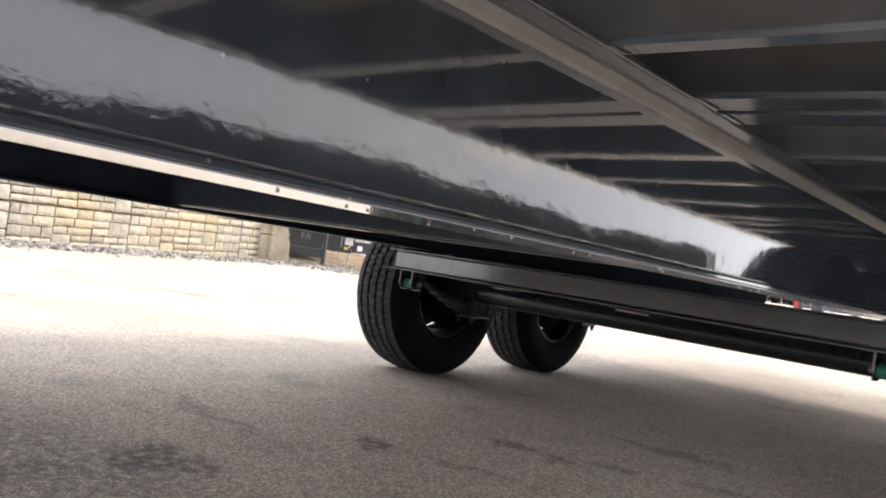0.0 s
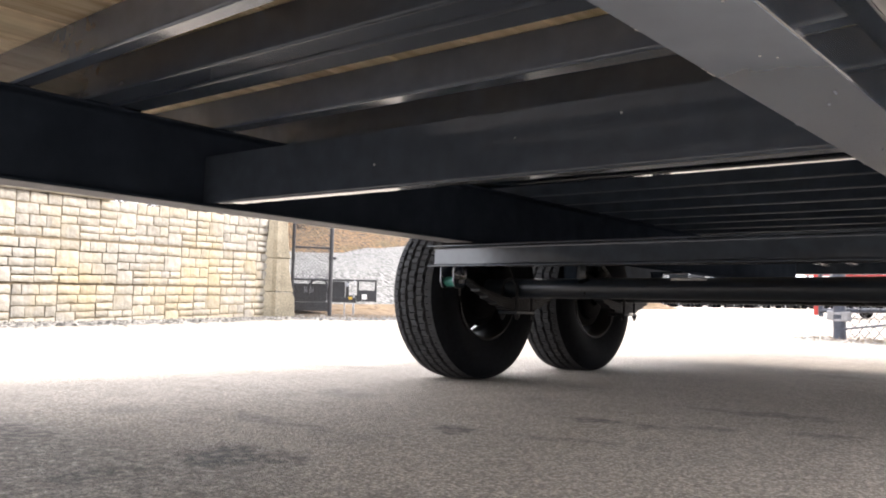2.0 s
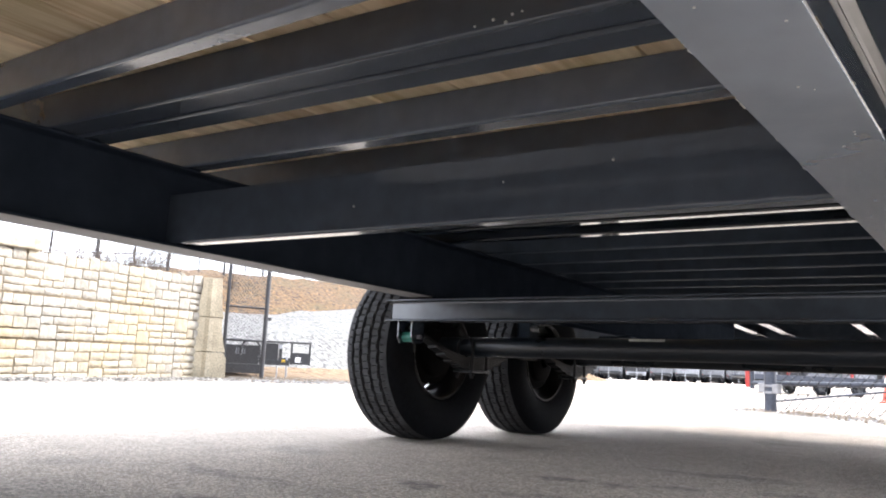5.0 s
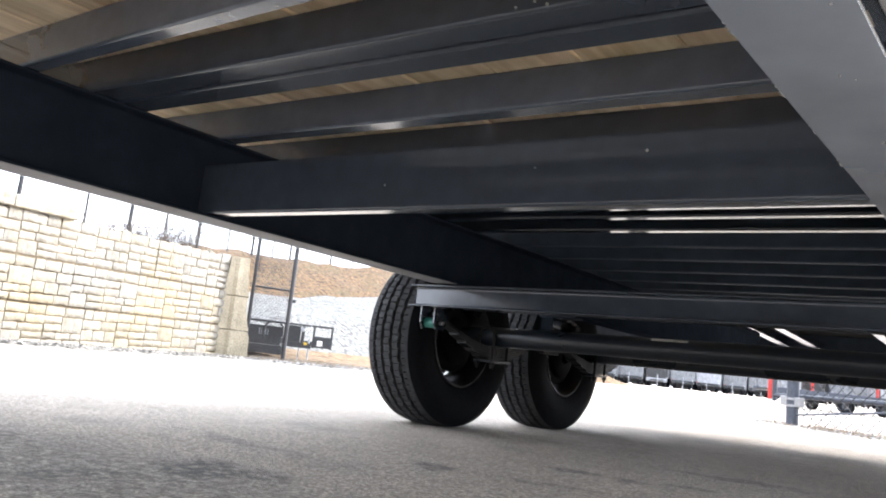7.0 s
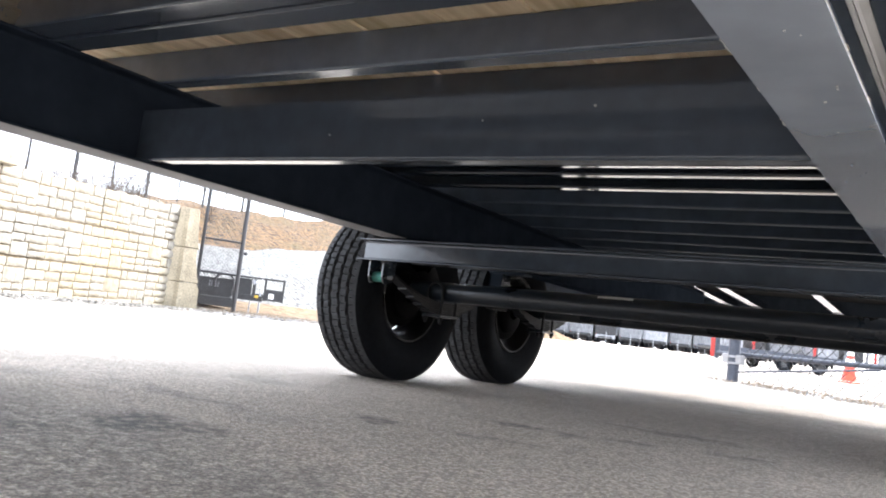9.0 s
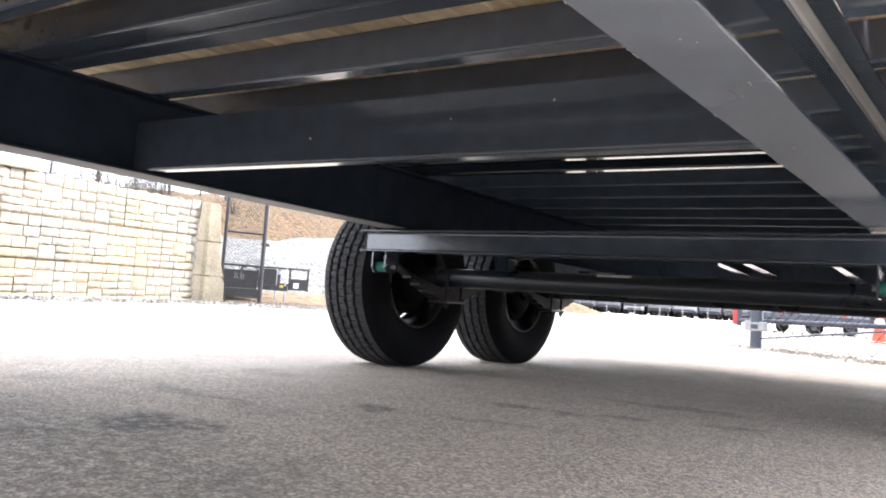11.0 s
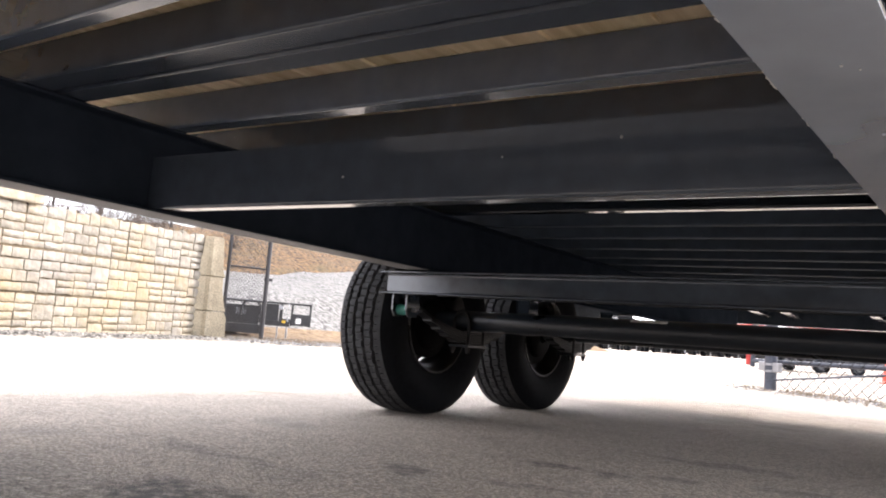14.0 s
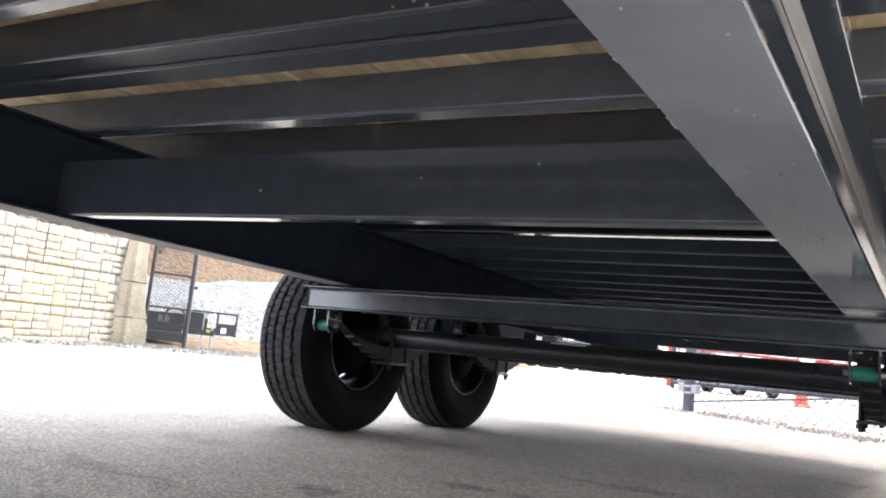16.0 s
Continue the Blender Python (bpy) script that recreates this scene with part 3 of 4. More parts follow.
for x in (-1.15, -0.70, -0.51, -0.01, 0.36):   # they fall a little towards the rear
    part("tail_stringer", boxed(-0.026, 0.026, 0.0, 1.40, 0.0, 0.050, bevel=0.002), "mirror", flatbed, "bright steel bar", at=pose(x, 3.30, 0.703, -2.0, 0, 0))

# beam under the main beams that carries the front spring hangers
part("hanger_beam", i_beam(-1.045, 0.755, "x", (1.175, 0.4735), w=0.085, d=0.076, tf=0.005, tw=0.006), "beam", flatbed)


def tyre_mesh():
    """A ribbed trailer tyre about x, 0.225 wide, with siped ribs and a rounded shoulder."""
    bm = bmesh.new()
    R, W, N = 0.357, 0.134, 560
    side = [(-0.085, 0.180), (-0.104, 0.187), (-0.115, 0.202), (-0.126, 0.230), (-0.132, 0.262), (-0.131, 0.288), (-0.124, 0.312), (-0.115, 0.330), (-0.1055, 0.3405)]
    tread_x = np.linspace(-0.101, 0.101, 49)
    grooves = (-0.064, -0.022, 0.022, 0.064)
    rings = []
    for k in range(N):
        th = 2 * math.pi * k / N
        c, s = math.cos(th), math.sin(th)
        zig = 0.0009 if (k // 7) % 2 else -0.0009
        prof = list(side)
        for tx in tread_x:
            r = R - 0.010 * (abs(tx) / 0.101) ** 2.6
            rib = int(np.searchsorted(np.array(grooves), tx))
            if any(abs(tx + zig - g) < 0.0058 for g in grooves):
                r -= 0.013
            elif rib in (1, 2, 3) and (k + 3 * rib) % 7 == 0:
                r -= 0.0055
            elif rib in (0, 4) and k % 7 == 3 and 0.070 < abs(tx) < 0.088:
                r -= 0.007
            prof.append((tx, r))
        prof += [(-a, r) for a, r in reversed(side)]
        rings.append([bm.verts.new((a, r * c, r * s)) for a, r in prof])
    n = len(rings[0])
    for k in range(N):
        a, b = rings[k], rings[(k + 1) % N]
        for i in range(n - 1):
            f = bm.faces.new((a[i], a[i + 1], b[i + 1], b[i]))
            f.material_index = int(len(side) <= i < n - 1 - len(side))
    return bm


def rim_mesh():
    bm = bmesh.new()
    prof = [(0.098, 0.198), (0.110, 0.207), (0.113, 0.212), (0.110, 0.214), (0.102, 0.206), (0.070, 0.196), (0.030, 0.190), (0.012, 0.180), (-0.020, 0.176),
            (-0.060, 0.190), (-0.102, 0.206), (-0.110, 0.214), (-0.113, 0.212), (-0.110, 0.207), (-0.098, 0.198), (-0.056, 0.184), (-0.020, 0.171), (0.012, 0.174), (0.030, 0.184), (0.066, 0.190)]
    lathe(bm, [(a, 0.885 * r) for a, r in prof], 72, closed=True)
    return bm


def disc_mesh():
    bm = bmesh.new()
    prof = [(0.040, 0.1815), (0.034, 0.150), (0.012, 0.118), (0.020, 0.090), (0.036, 0.064), (0.036, 0.0), (0.043, 0.0), (0.043, 0.066), (0.027, 0.092), (0.019, 0.118), (0.041, 0.152), (0.046, 0.1815)]
    return lathe(bm, [(a, 0.885 * r) for a, r in prof], 48, closed=False)


def drum_mesh():
    """Brake drum with its backing plate towards the axle."""
    prof = [(-0.098, 0.03), (-0.098, 0.070), (-0.088, 0.092), (-0.066, 0.100), (-0.060, 0.128), (-0.048, 0.130), (-0.046, 0.124), (0.008, 0.122), (0.010, 0.03)]
    return lathe(bmesh.new(), prof, 48, closed=True)


def leaf_mesh(half, drop, thick, width=0.044):
    """One curved leaf along y, its middle at z = 0, its ends up by drop."""
    bm = bmesh.new()
    n = 14
    lows, highs = [], []
    for k in range(n + 1):
        y = -half + 2 * half * k / n
        z = drop * (y / half) ** 2
        lows.append([bm.verts.new((sx * width / 2, y, z)) for sx in (-1, 1)])
        highs.append([bm.verts.new((sx * width / 2, y, z + thick)) for sx in (-1, 1)])
    for k in range(n):
        bm.faces.new((lows[k][0], lows[k][1], lows[k + 1][1], lows[k + 1][0]))
        bm.faces.new((highs[k][0], highs[k + 1][0], highs[k + 1][1], highs[k][1]))
        for q in (0, 1):
            bm.faces.new((lows[k][q], lows[k + 1][q], highs[k + 1][q], highs[k][q]))
    for k in (0, n):
        bm.faces.new((lows[k][0], highs[k][0], highs[k][1], lows[k][1]))
    return bm


SPRING_L, SPRING_R = -1.015, 0.645
for y in AXLES:
    # the beam axle with its label plate, dropping to a spindle at each wheel
    axle = part("axle", tubed([(-1.16, y, 0.379), (0.91, y, 0.373)], 0.0385, 28), "axle", flatbed, smooth=True, at=LEVEL)
    if y == AXLES[0]:
        part("data_plate", boxed(0.0, 0.13, -0.001, 0.001, -0.006, 0.006, bevel=0.0006), "plate", axle, "dull aluminium data plate", at=pose(-0.335, y - 0.0255, 0.4085, -50, 0.4, 0))
    for sx, wx in ((-1, -1.272), (1, 1.014)):
        sp = SPRING_L if sx < 0 else SPRING_R
        wheel = thing("wheel", "black steel wheel with ribbed radial trailer tyre", "wheel", LEVEL @ pose(wx, y, HUB - (0.02 if sx > 0 else 0), 0, 0, 0 if sx > 0 else 180))
        del wheel["category"]
        wheel.parent = flatbed
        shared = bpy.data.meshes.get("tyre")
        tyre = part("tyre", shared or tyre_mesh(), "rubber", wheel, smooth=True)
        if not shared:
            tyre.data.materials.append(M["tread"])
        part("rim", bpy.data.meshes.get("rim") or rim_mesh(), "rim", wheel, smooth=True)
        for x in (-0.108, 0.108):
            bead = [(x + 0.004 * math.cos(q), 0.1845 + 0.004 * math.sin(q)) for q in np.linspace(0, 2 * math.pi, 9)[:-1]]
            part("rim_lip", lathe(bmesh.new(), bead, 72, closed=True), "rim", wheel, smooth="all")
        part("disc", bpy.data.meshes.get("disc") or disc_mesh(), "rim", wheel, smooth=True)
        part("brake_drum", bpy.data.meshes.get("brake_drum") or drum_mesh(), "black", wheel, smooth=True)
        # leaf pack slung below the axle, with U-bolts and a bottom plate
        pack = thing("leaf_spring", "black leaf spring pack with U-bolts", "spring", LEVEL @ pose(sp, y, 0.288 - (0.022 if sx > 0 else 0)))
        del pack["category"]
        pack.parent = flatbed
        for k in range(6):
            part("leaf", leaf_mesh(0.37 - 0.052 * k if k else 0.385, 0.095 * ((0.37 - 0.052 * k) / 0.37) ** 2, 0.0072), "spring", pack, at=pose(0, 0, 0.040 - 0.0082 * k))
        part("spring_seat", boxed(-0.032, 0.032, -0.075, 0.075, 0.0475, 0.0535, bevel=0.002), "axle", pack)
        part("bottom_plate", boxed(-0.046, 0.046, -0.064, 0.064, -0.012, -0.002, bevel=0.002), "axle", pack)
        for dy in (-0.05, 0.05):
            bm = bmesh.new()
            arch = [(-0.036, dy, -0.035), (-0.036, dy, 0.085)] + [(-0.036 * math.cos(q), dy, 0.085 + 0.042 * math.sin(q)) for q in np.linspace(0.3, math.pi - 0.3, 7)] + [(0.036, dy, 0.085), (0.036, dy, -0.035)]
            tube(bm, arch, 0.0065, 8)
            part("u_bolt", bm, "spring", pack, smooth=True)
            for sx2 in (-0.036, 0.036):
                part("nut", lathe(bmesh.new(), [(-0.024, 0.003), (-0.024, 0.0115), (-0.0125, 0.0115), (-0.0125, 0.003)], 6, "z", True), "spring", pack, at=pose(sx2, dy, 0))

for sp in (SPRING_L, SPRING_R):
    # front hangers: two ears with a bolted eye and its green bush; the middle one carries the equaliser
    for y, top in ((AXLES[0] - 0.395, 0.439), ((AXLES[0] + AXLES[1]) / 2, 0.5100), (AXLES[1] + 0.395, 0.5100)):
        hanger = thing("spring_hanger", "black plate spring hanger with a bolted eye", "hanger", pose(sp, y, 0))
        del hanger["category"]
        hanger.parent = flatbed
        for dx in (-0.031, 0.031):
            bm = prism(bmesh.new(), [(-0.036, top - 0.0005), (-0.036, 0.385), (-0.022, 0.362), (0.022, 0.362), (0.036, 0.385), (0.036, top - 0.0005)], dx - 0.003, dx + 0.003, "x")
            part("ear", bm, "steel", hanger, "dark grey steel ear plate")
        part("bolt", tubed([(-0.048, 0, 0.387), (0.050, 0, 0.387)], 0.0075, 10), "zinc", hanger, smooth=True)
        part("bushing", tubed([(-0.0275, 0, 0.387), (0.0275, 0, 0.387)], 0.0185, 18), "bush" if abs(y - 1.245) < 0.01 else "spring", hanger, "green bushing" if abs(y - 1.245) < 0.01 else "", smooth=True)
        if top > 0.5 and sp < 0:
            part("bracket", boxed(-0.040, 0.140, -0.036, 0.036, top + 0.0002, top + 0.008), "shade_black", hanger)
        # added filler that blocks the daylight between the ears
        if top > 0.5:
            part("web_plate", boxed(-0.0275, 0.0275, -0.034, 0.034, 0.432, top - 0.001), "shade_black", hanger)
        if abs(y - (AXLES[0] + AXLES[1]) / 2) < 0.01:
            bm = prism(bmesh.new(), [(-0.075, 0.372), (-0.06, 0.35), (0.06, 0.35), (0.075, 0.372), (0.03, 0.43), (-0.03, 0.43)], -0.018, 0.018, "x")
            part("equaliser", bm, "spring", hanger)

# weld spatter on the crossmembers
for x, y0, z in ((0.205, -0.16, 0.731), (0.235, -0.16, 0.735), (0.265, -0.16, 0.737), (0.280, -0.16, 0.738), (0.255, -0.16, 0.727), (-0.42, 0.203, 0.735), (0.22, 0.203, 0.730), (0.02, 0.203, 0.76), (0.05, 0.18, 0.60), (-0.30, 0.18, 0.58), (0.26, 0.18, 0.62)):
    y = y0 + math.tan(radians(SKEW)) * x - 0.001
    bm = bmesh.new()
    bmesh.ops.create_icosphere(bm, subdivisions=1, radius=random.uniform(0.0018, 0.003), matrix=Matrix.Translation((x, y, z)))
    part("weld_spatter", bm, "weld", flatbed, smooth=True)

# spatter under the flange of the main beam
for k in range(16):
    bm = bmesh.new()
    bmesh.ops.create_icosphere(bm, subdivisions=1, radius=random.uniform(0.0010, 0.0019), matrix=Matrix.Translation((random.uniform(0.605, 0.694), random.uniform(-0.65, 0.35), 0.5183)))
    part("weld_spatter", bm, "weld", flatbed, smooth=True)

# welds: a vertical bead where the deep crossmember meets the beam, and tacks along the flange
bm = bmesh.new()
for k in range(15):
    z = 0.532 + 0.0078 * k
    bmesh.ops.create_icosphere(bm, subdivisions=1, radius=0.0024 + 0.0010 * random.random(), matrix=Matrix.Translation((MID - HALF + 0.006, 0.135 + 0.001 * random.random(), z)))
part("weld_bead", bm, "weld", flatbed, smooth=True)
for y in (-0.72, -0.40, -0.252, -0.13, 0.0, 0.30, 0.62):
    bm = bmesh.new()
    for k in range(5):
        bmesh.ops.create_icosphere(bm, subdivisions=1, radius=0.0022 + 0.0012 * random.random(), matrix=Matrix.Translation((0.6005, y + 0.006 * k + 0.003 * random.random(), 0.5205 + 0.003 * random.random())))
    part("weld_bead", bm, "weld", flatbed, smooth=True)

# ---- stone retaining wall ----
WALL_A, WALL_B = Vector((-10.30, 7.20, 0)), Vector((-8.55, 2.65, 0))   # its end at the barriers, and a place towards the front
along = (WALL_B - WALL_A).normalized()
outward = Vector((-along.y, along.x, 0))
if outward.x < 0:
    outward = -outward
WALL_LEN = 6.6


def course_top(k, u):
    """Height of the top of course k of the large blocks (-1: their foot); the courses fall a little along the wall."""
    return ((-0.03, -0.014), (0.52, -0.024), (1.10, -0.034), (1.66, -0.043))[k + 1][0] + ((-0.03, -0.014), (0.52, -0.024), (1.10, -0.034), (1.66, -0.043))[k + 1][1] * u


wall_m = Matrix.Translation((*WALL_A.xy, 0.08)) @ Matrix(((along.x, outward.x, 0), (along.y, outward.y, 0), (0, 0, 1))).to_4x4()
bm = prism(bmesh.new(), [(-0.16, -0.3), (WALL_LEN, -0.3), (WALL_LEN, course_top(2, WALL_LEN) - 0.02), (-0.16, course_top(2, 0) - 0.02)], -0.42, -0.016, "y")
wall = tagged(part("wall_stone", bm, "mortar", at=wall_m), "cream precast-block retaining wall with a cast stone face", "wall", kind="structure")


def stone_mesh(w, h, ragged=0.0):
    """A rock-faced stone: uneven outline, a pillowed and pitted face; a ragged top edge where it ends the wall."""
    bm = bmesh.new()
    nx, nz = max(3, int(w / 0.06)), 3 if h < 0.15 else 4
    e = 0.005
    sx, sz, seed = random.uniform(-1, 1) * 0.006, random.uniform(-1, 1) * 0.007, random.uniform(0, 90)
    front = []
    for j in range(nz + 1):
        row = []
        for i in range(nx + 1):
            x, z = w * i / nx, h * j / nz
            rim = i in (0, nx) or j in (0, nz)
            y = -0.003 if rim else 0.013 + 0.014 * noise.noise((x * 14 + seed, z * 14, seed)) + sx * (2 * i / nx - 1) + sz * (2 * j / nz - 1)
            if rim:
                x, z = x + random.uniform(-e, e), z + random.uniform(-e, e)
            else:
                x = w / 2 + (x - w / 2) * (1.0 + 0.12 * (nx - 2) / nx)
                z = h / 2 + (z - h / 2) * (1.0 + 1.1 / nz)
            if j == nz:
                z += ragged * (0.5 + noise.noise((x * 5 + seed, 0, seed)))
            row.append(bm.verts.new((x, y, z)))
        front.append(row)
    for j in range(nz):
        for i in range(nx):
            bm.faces.new((front[j][i], front[j][i + 1], front[j + 1][i + 1], front[j + 1][i]))
    rim = front[0] + [front[j][nx] for j in range(1, nz)] + front[nz][::-1] + [front[j][0] for j in range(nz - 1, 0, -1)]
    back = [bm.verts.new((v.co.x, -0.07, v.co.z)) for v in rim]
    k = len(rim)
    for i in range(k):
        bm.faces.new((rim[i], back[i], back[(i + 1) % k], rim[(i + 1) % k]))
    return bm


# the face cast on every block, 1.87 long and 0.55 high: each run's foot and top, and where its stones part
CASTING = ((0.0, 0.10, (0, 0.36, 0.64)), (0.10, 0.20, (0, 0.22, 0.44, 0.64)), (0.20, 0.31, (0, 0.29)), (0.31, 0.42, (0, 0.29)), (0.42, 0.55, (0, 0.34, 0.64)),
           (0.0, 0.12, (0.64, 1.0, 1.27)), (0.12, 0.27, (0.64, 0.84, 1.08, 1.27)), (0.27, 0.41, (0.64, 0.98, 1.27)), (0.41, 0.55, (0.64, 0.80, 1.04, 1.27)),
           (0.0, 0.095, (1.56, 1.87)), (0.095, 0.19, (1.56, 1.87)), (0.19, 0.30, (1.27, 1.50, 1.87)), (0.30, 0.42, (1.27, 1.56, 1.87)), (0.42, 0.55, (1.27, 1.62, 1.87)))
LARGE = ((0.29, 0.64, 0.20, 0.42), (1.27, 1.56, 0.0, 0.19))


def lay_stones():
    rng = random.Random(4)
    joint = 0.016
    for k, first in ((0, 0.17), (1, -0.75), (2, 0.17)):
        for n in range(5):
            end = first + 1.875 * (n + 1) - 0.010        # the block's end towards the front; its casting runs back from there
            proud = rng.uniform(-0.008, 0.008) + (0.010 if k == 1 else 0.0)
            cells = list(LARGE)
            for z0, z1, run in CASTING:
                cuts = [run[0]] + [c + rng.uniform(-0.03, 0.03) for c in run[1:-1]] + [run[-1]]
                cells += [(a, b, z0, z1) for a, b in zip(cuts, cuts[1:])]
            for a, b, z0, z1 in cells:
                u0, u1 = max(end - b, -0.155), min(end - a, WALL_LEN)
                if u1 - u0 < 0.06:
                    continue
                mid = (u0 + u1) / 2
                foot = course_top(k - 1, mid)
                scale = (course_top(k, mid) - foot - 0.016) / 0.55
                m = pose(u0 + joint / 2, proud + rng.uniform(-0.005, 0.006), foot + 0.008 + z0 * scale + joint / 2, 0, math.degrees(0.03), 0)
                part("stone", stone_mesh(u1 - u0 - joint, (z1 - z0) * scale - joint, 0.045 if k == 2 and z1 > 0.5 else 0.0), "stone", wall, smooth=True, at=m)


# coping over the higher part of the wall
for k in range(3):
    u0 = 3.74 + 0.985 * k
    bm = box(bmesh.new(), 0, 0.975, -0.46, 0.075, 0.004, 0.150, bevel=0.022)
    part("coping_stone", bm, "stone", wall, at=pose(u0, 0, course_top(2, u0) - 0.005, 0, math.degrees(0.043), 0))

# precast barrier blocks stacked at the wall's end
def barrier(name, prof, label):
    """A precast block whose end profile is mirrored about its middle, with a keyway down the end face."""
    full = prof + [(-x, z) for x, z in reversed(prof)]
    bm = prism(bmesh.new(), full, -0.4, 0.0, "y")
    z0, z1 = prof[0][1], prof[-1][1]
    prism(bm, [(-0.07, 0.0), (0.07, 0.0), (0.0, 0.045)], z0 + 0.01, z1 - 0.02, "z")
    return tagged(part(name, bm, "concrete"), label, "barrier", group="stacked precast barriers")


bar_m = Matrix.Translation(Vector((-10.12, 7.18, 0.10)) + along * 0.03) @ pose(0, 0, 0, 0, 0, 52 - 180)
barrier("concrete_barrier", [(0.32, 0.0), (0.31, 0.33), (0.265, 0.42)], "buff precast concrete block at the end of the stone wall").matrix_basis = bar_m
barrier("concrete_barrier", [(0.28, 0.432), (0.285, 0.46), (0.26, 0.52), (0.205, 0.80), (0.20, 0.985)], "tapered buff precast concrete block stacked on another").matrix_basis = bar_m
barrier("concrete_barrier", [(0.215, 0.997), (0.22, 1.02), (0.195, 1.08), (0.16, 1.40), (0.15, 1.62), (0.14, 1.64)], "narrow buff precast concrete block on top of the stack").matrix_basis = bar_m

# ---- gate leaf beside the barriers ----
def chain_mesh(bm, w, z0, z1, pitch=0.07, r=0.0022, wide=0.0):
    """Zigzag wires that hook into one another, in the plane y = 0."""
    rows = max(2, int((z1 - z0) / (0.55 * pitch)))
    pitch = wide or pitch
    n = max(2, int(w / pitch))
    for i in range(n):
        for s in (0, 1):
            pts = []
            for j in range(rows + 1):
                x = (i + 0.5) * pitch if j % 2 == 0 else (i + s) * pitch
                pts.append((x * w / (n * pitch), 0.003 * (2 * s - 1), z0 + (z1 - z0) * j / rows))
            tube(bm, pts, r, 4, caps=False)
    return bm


gate_a, gate_b = Vector((-10.19, 7.55, 0.10)), Vector((-9.89, 8.15, 0.105))
gd = gate_b - gate_a
gate_m = Matrix.Translation(gate_a) @ pose(0, 0, 0, 0, 0, math.degrees(math.atan2(gd.y, gd.x)))
gw = gd.to_2d().length
gate = thing("fence_panel", "narrow black chain-link fence panel on two posts", "fence", gate_m)
part("post", tubed([(0, 0, -0.05), (0, 0, 2.25)], 0.030, 12), "fence", gate, smooth=True)
part("post", tubed([(gw, 0, -0.08), (gw, 0, 2.25)], 0.038, 12), "fence", gate, smooth=True)
for z in (0.66, 1.22, 2.2):
    part("rail", tubed([(0.03, 0, z), (gw - 0.035, 0, z)], 0.018, 8), "fence", gate, smooth=True)
part("chain_link", chain_mesh(bmesh.new(), gw - 0.06, 0.05, 2.18, pitch=0.06, r=0.0042), "fence", gate, at=pose(0.03, 0, 0))
part("hinge", boxed(gw - 0.05, gw + 0.09, -0.02, 0.02, 1.02, 1.07, bevel=0.004), "fence", gate)

# ---- earth banks ----
def low(x, y, d=-0.06):
    return (x, y, rise(x, y) + d)


strip("gravel_slope", [[low(-12.7, 8.4, 0.12), low(-12.4, 11.4, 0.14), low(-13.1, 14.6, 0.12), low(-13.6, 20.0), low(-15.2, 30.0)], [(-15.0, 9.0, 1.0), (-14.0, 11.5, 1.05), (-15.5, 17.0, 1.45), (-17.0, 23.0, 1.7), (-18.0, 31.0, 1.3)], [(-19.4, 11.4, 1.95), (-19.1, 15.4, 2.0), (-20.5, 22.0, 2.85), (-21.5, 29.0, 3.2), (-22.0, 36.0, 2.6)]], "gravel", "pale crushed-stone slope", "ground", 0.10)
strip("brush_bank", [[(-19.3, 11.2, 1.8), (-19.0, 15.2, 1.9), (-20.4, 21.8, 2.75), (-21.4, 29.0, 3.1), (-22.0, 38.0, 1.0)], [(-21.5, 10.4, 3.0), (-23.2, 17.8, 3.7), (-25.2, 26.5, 4.7), (-26.5, 35.0, 5.2), (-27.0, 44.0, 3.4)], [(-30.0, 9.0, 3.6), (-36.0, 25.0, 5.6), (-40.0, 40.0, 6.6), (-44.0, 52.0, 7.0), (-46.0, 66.0, 6.2)], [(-80.0, 9.0, 3.2), (-90.0, 40.0, 6.0), (-95.0, 70.0, 7.2), (-95.0, 90.0, 7.4), (-90.0, 120.0, 6.5)]], "brush", "brown brush-covered earth bank", "ground", 0.16)
strip("bank_behind_wall", [[(-10.75, 7.3, 1.45), (-8.45, 1.3, 1.45)], [(-13.0, 7.6, 1.7), (-13.5, 0.0, 1.7)], [(-19.0, 8.0, 2.3), (-20.0, -4.0, 2.3)]], "brush", "brown earth retained by the stone wall", "ground", 0.05)
# an unseen dark bank, added beyond the trailer and ahead for beams to mirror
RISE = ((13.0, 29.0, 2.3), (18.0, 25.5, 2.8), (22.5, 20.0, 3.8), (27.0, 15.0, 4.3), (31.0, 7.0, 4.2), (32.0, -6.0, 4.4), (26.0, -22.0, 5.0), (12.0, -32.0, 5.2), (-4.0, -33.0, 5.0), (-14.0, -29.5, 4.8), (-21.5, -25.0, 4.6))
strip("bank_wooded", [[low(x, y) for x, y, h in RISE], [(x * 1.06, y * 1.06, h) for x, y, h in RISE], [(x * 1.6, y * 1.6, h + 0.4) for x, y, h in RISE]], "unseen_bank", "unseen dark bank added for reflections", "ground", 0.45)
strip("sand_heap", [[low(-18.4, 32.0), low(-17.2, 33.0), low(-15.6, 34.4)], [(-19.2, 33.6, 1.7), (-17.9, 34.4, 1.15), (-16.2, 35.4, 0.55)], [low(-20.0, 36.0), low(-18.8, 36.6), low(-16.8, 37.4)]], "sand", "low heap of sandy earth", "ground", 0.06)
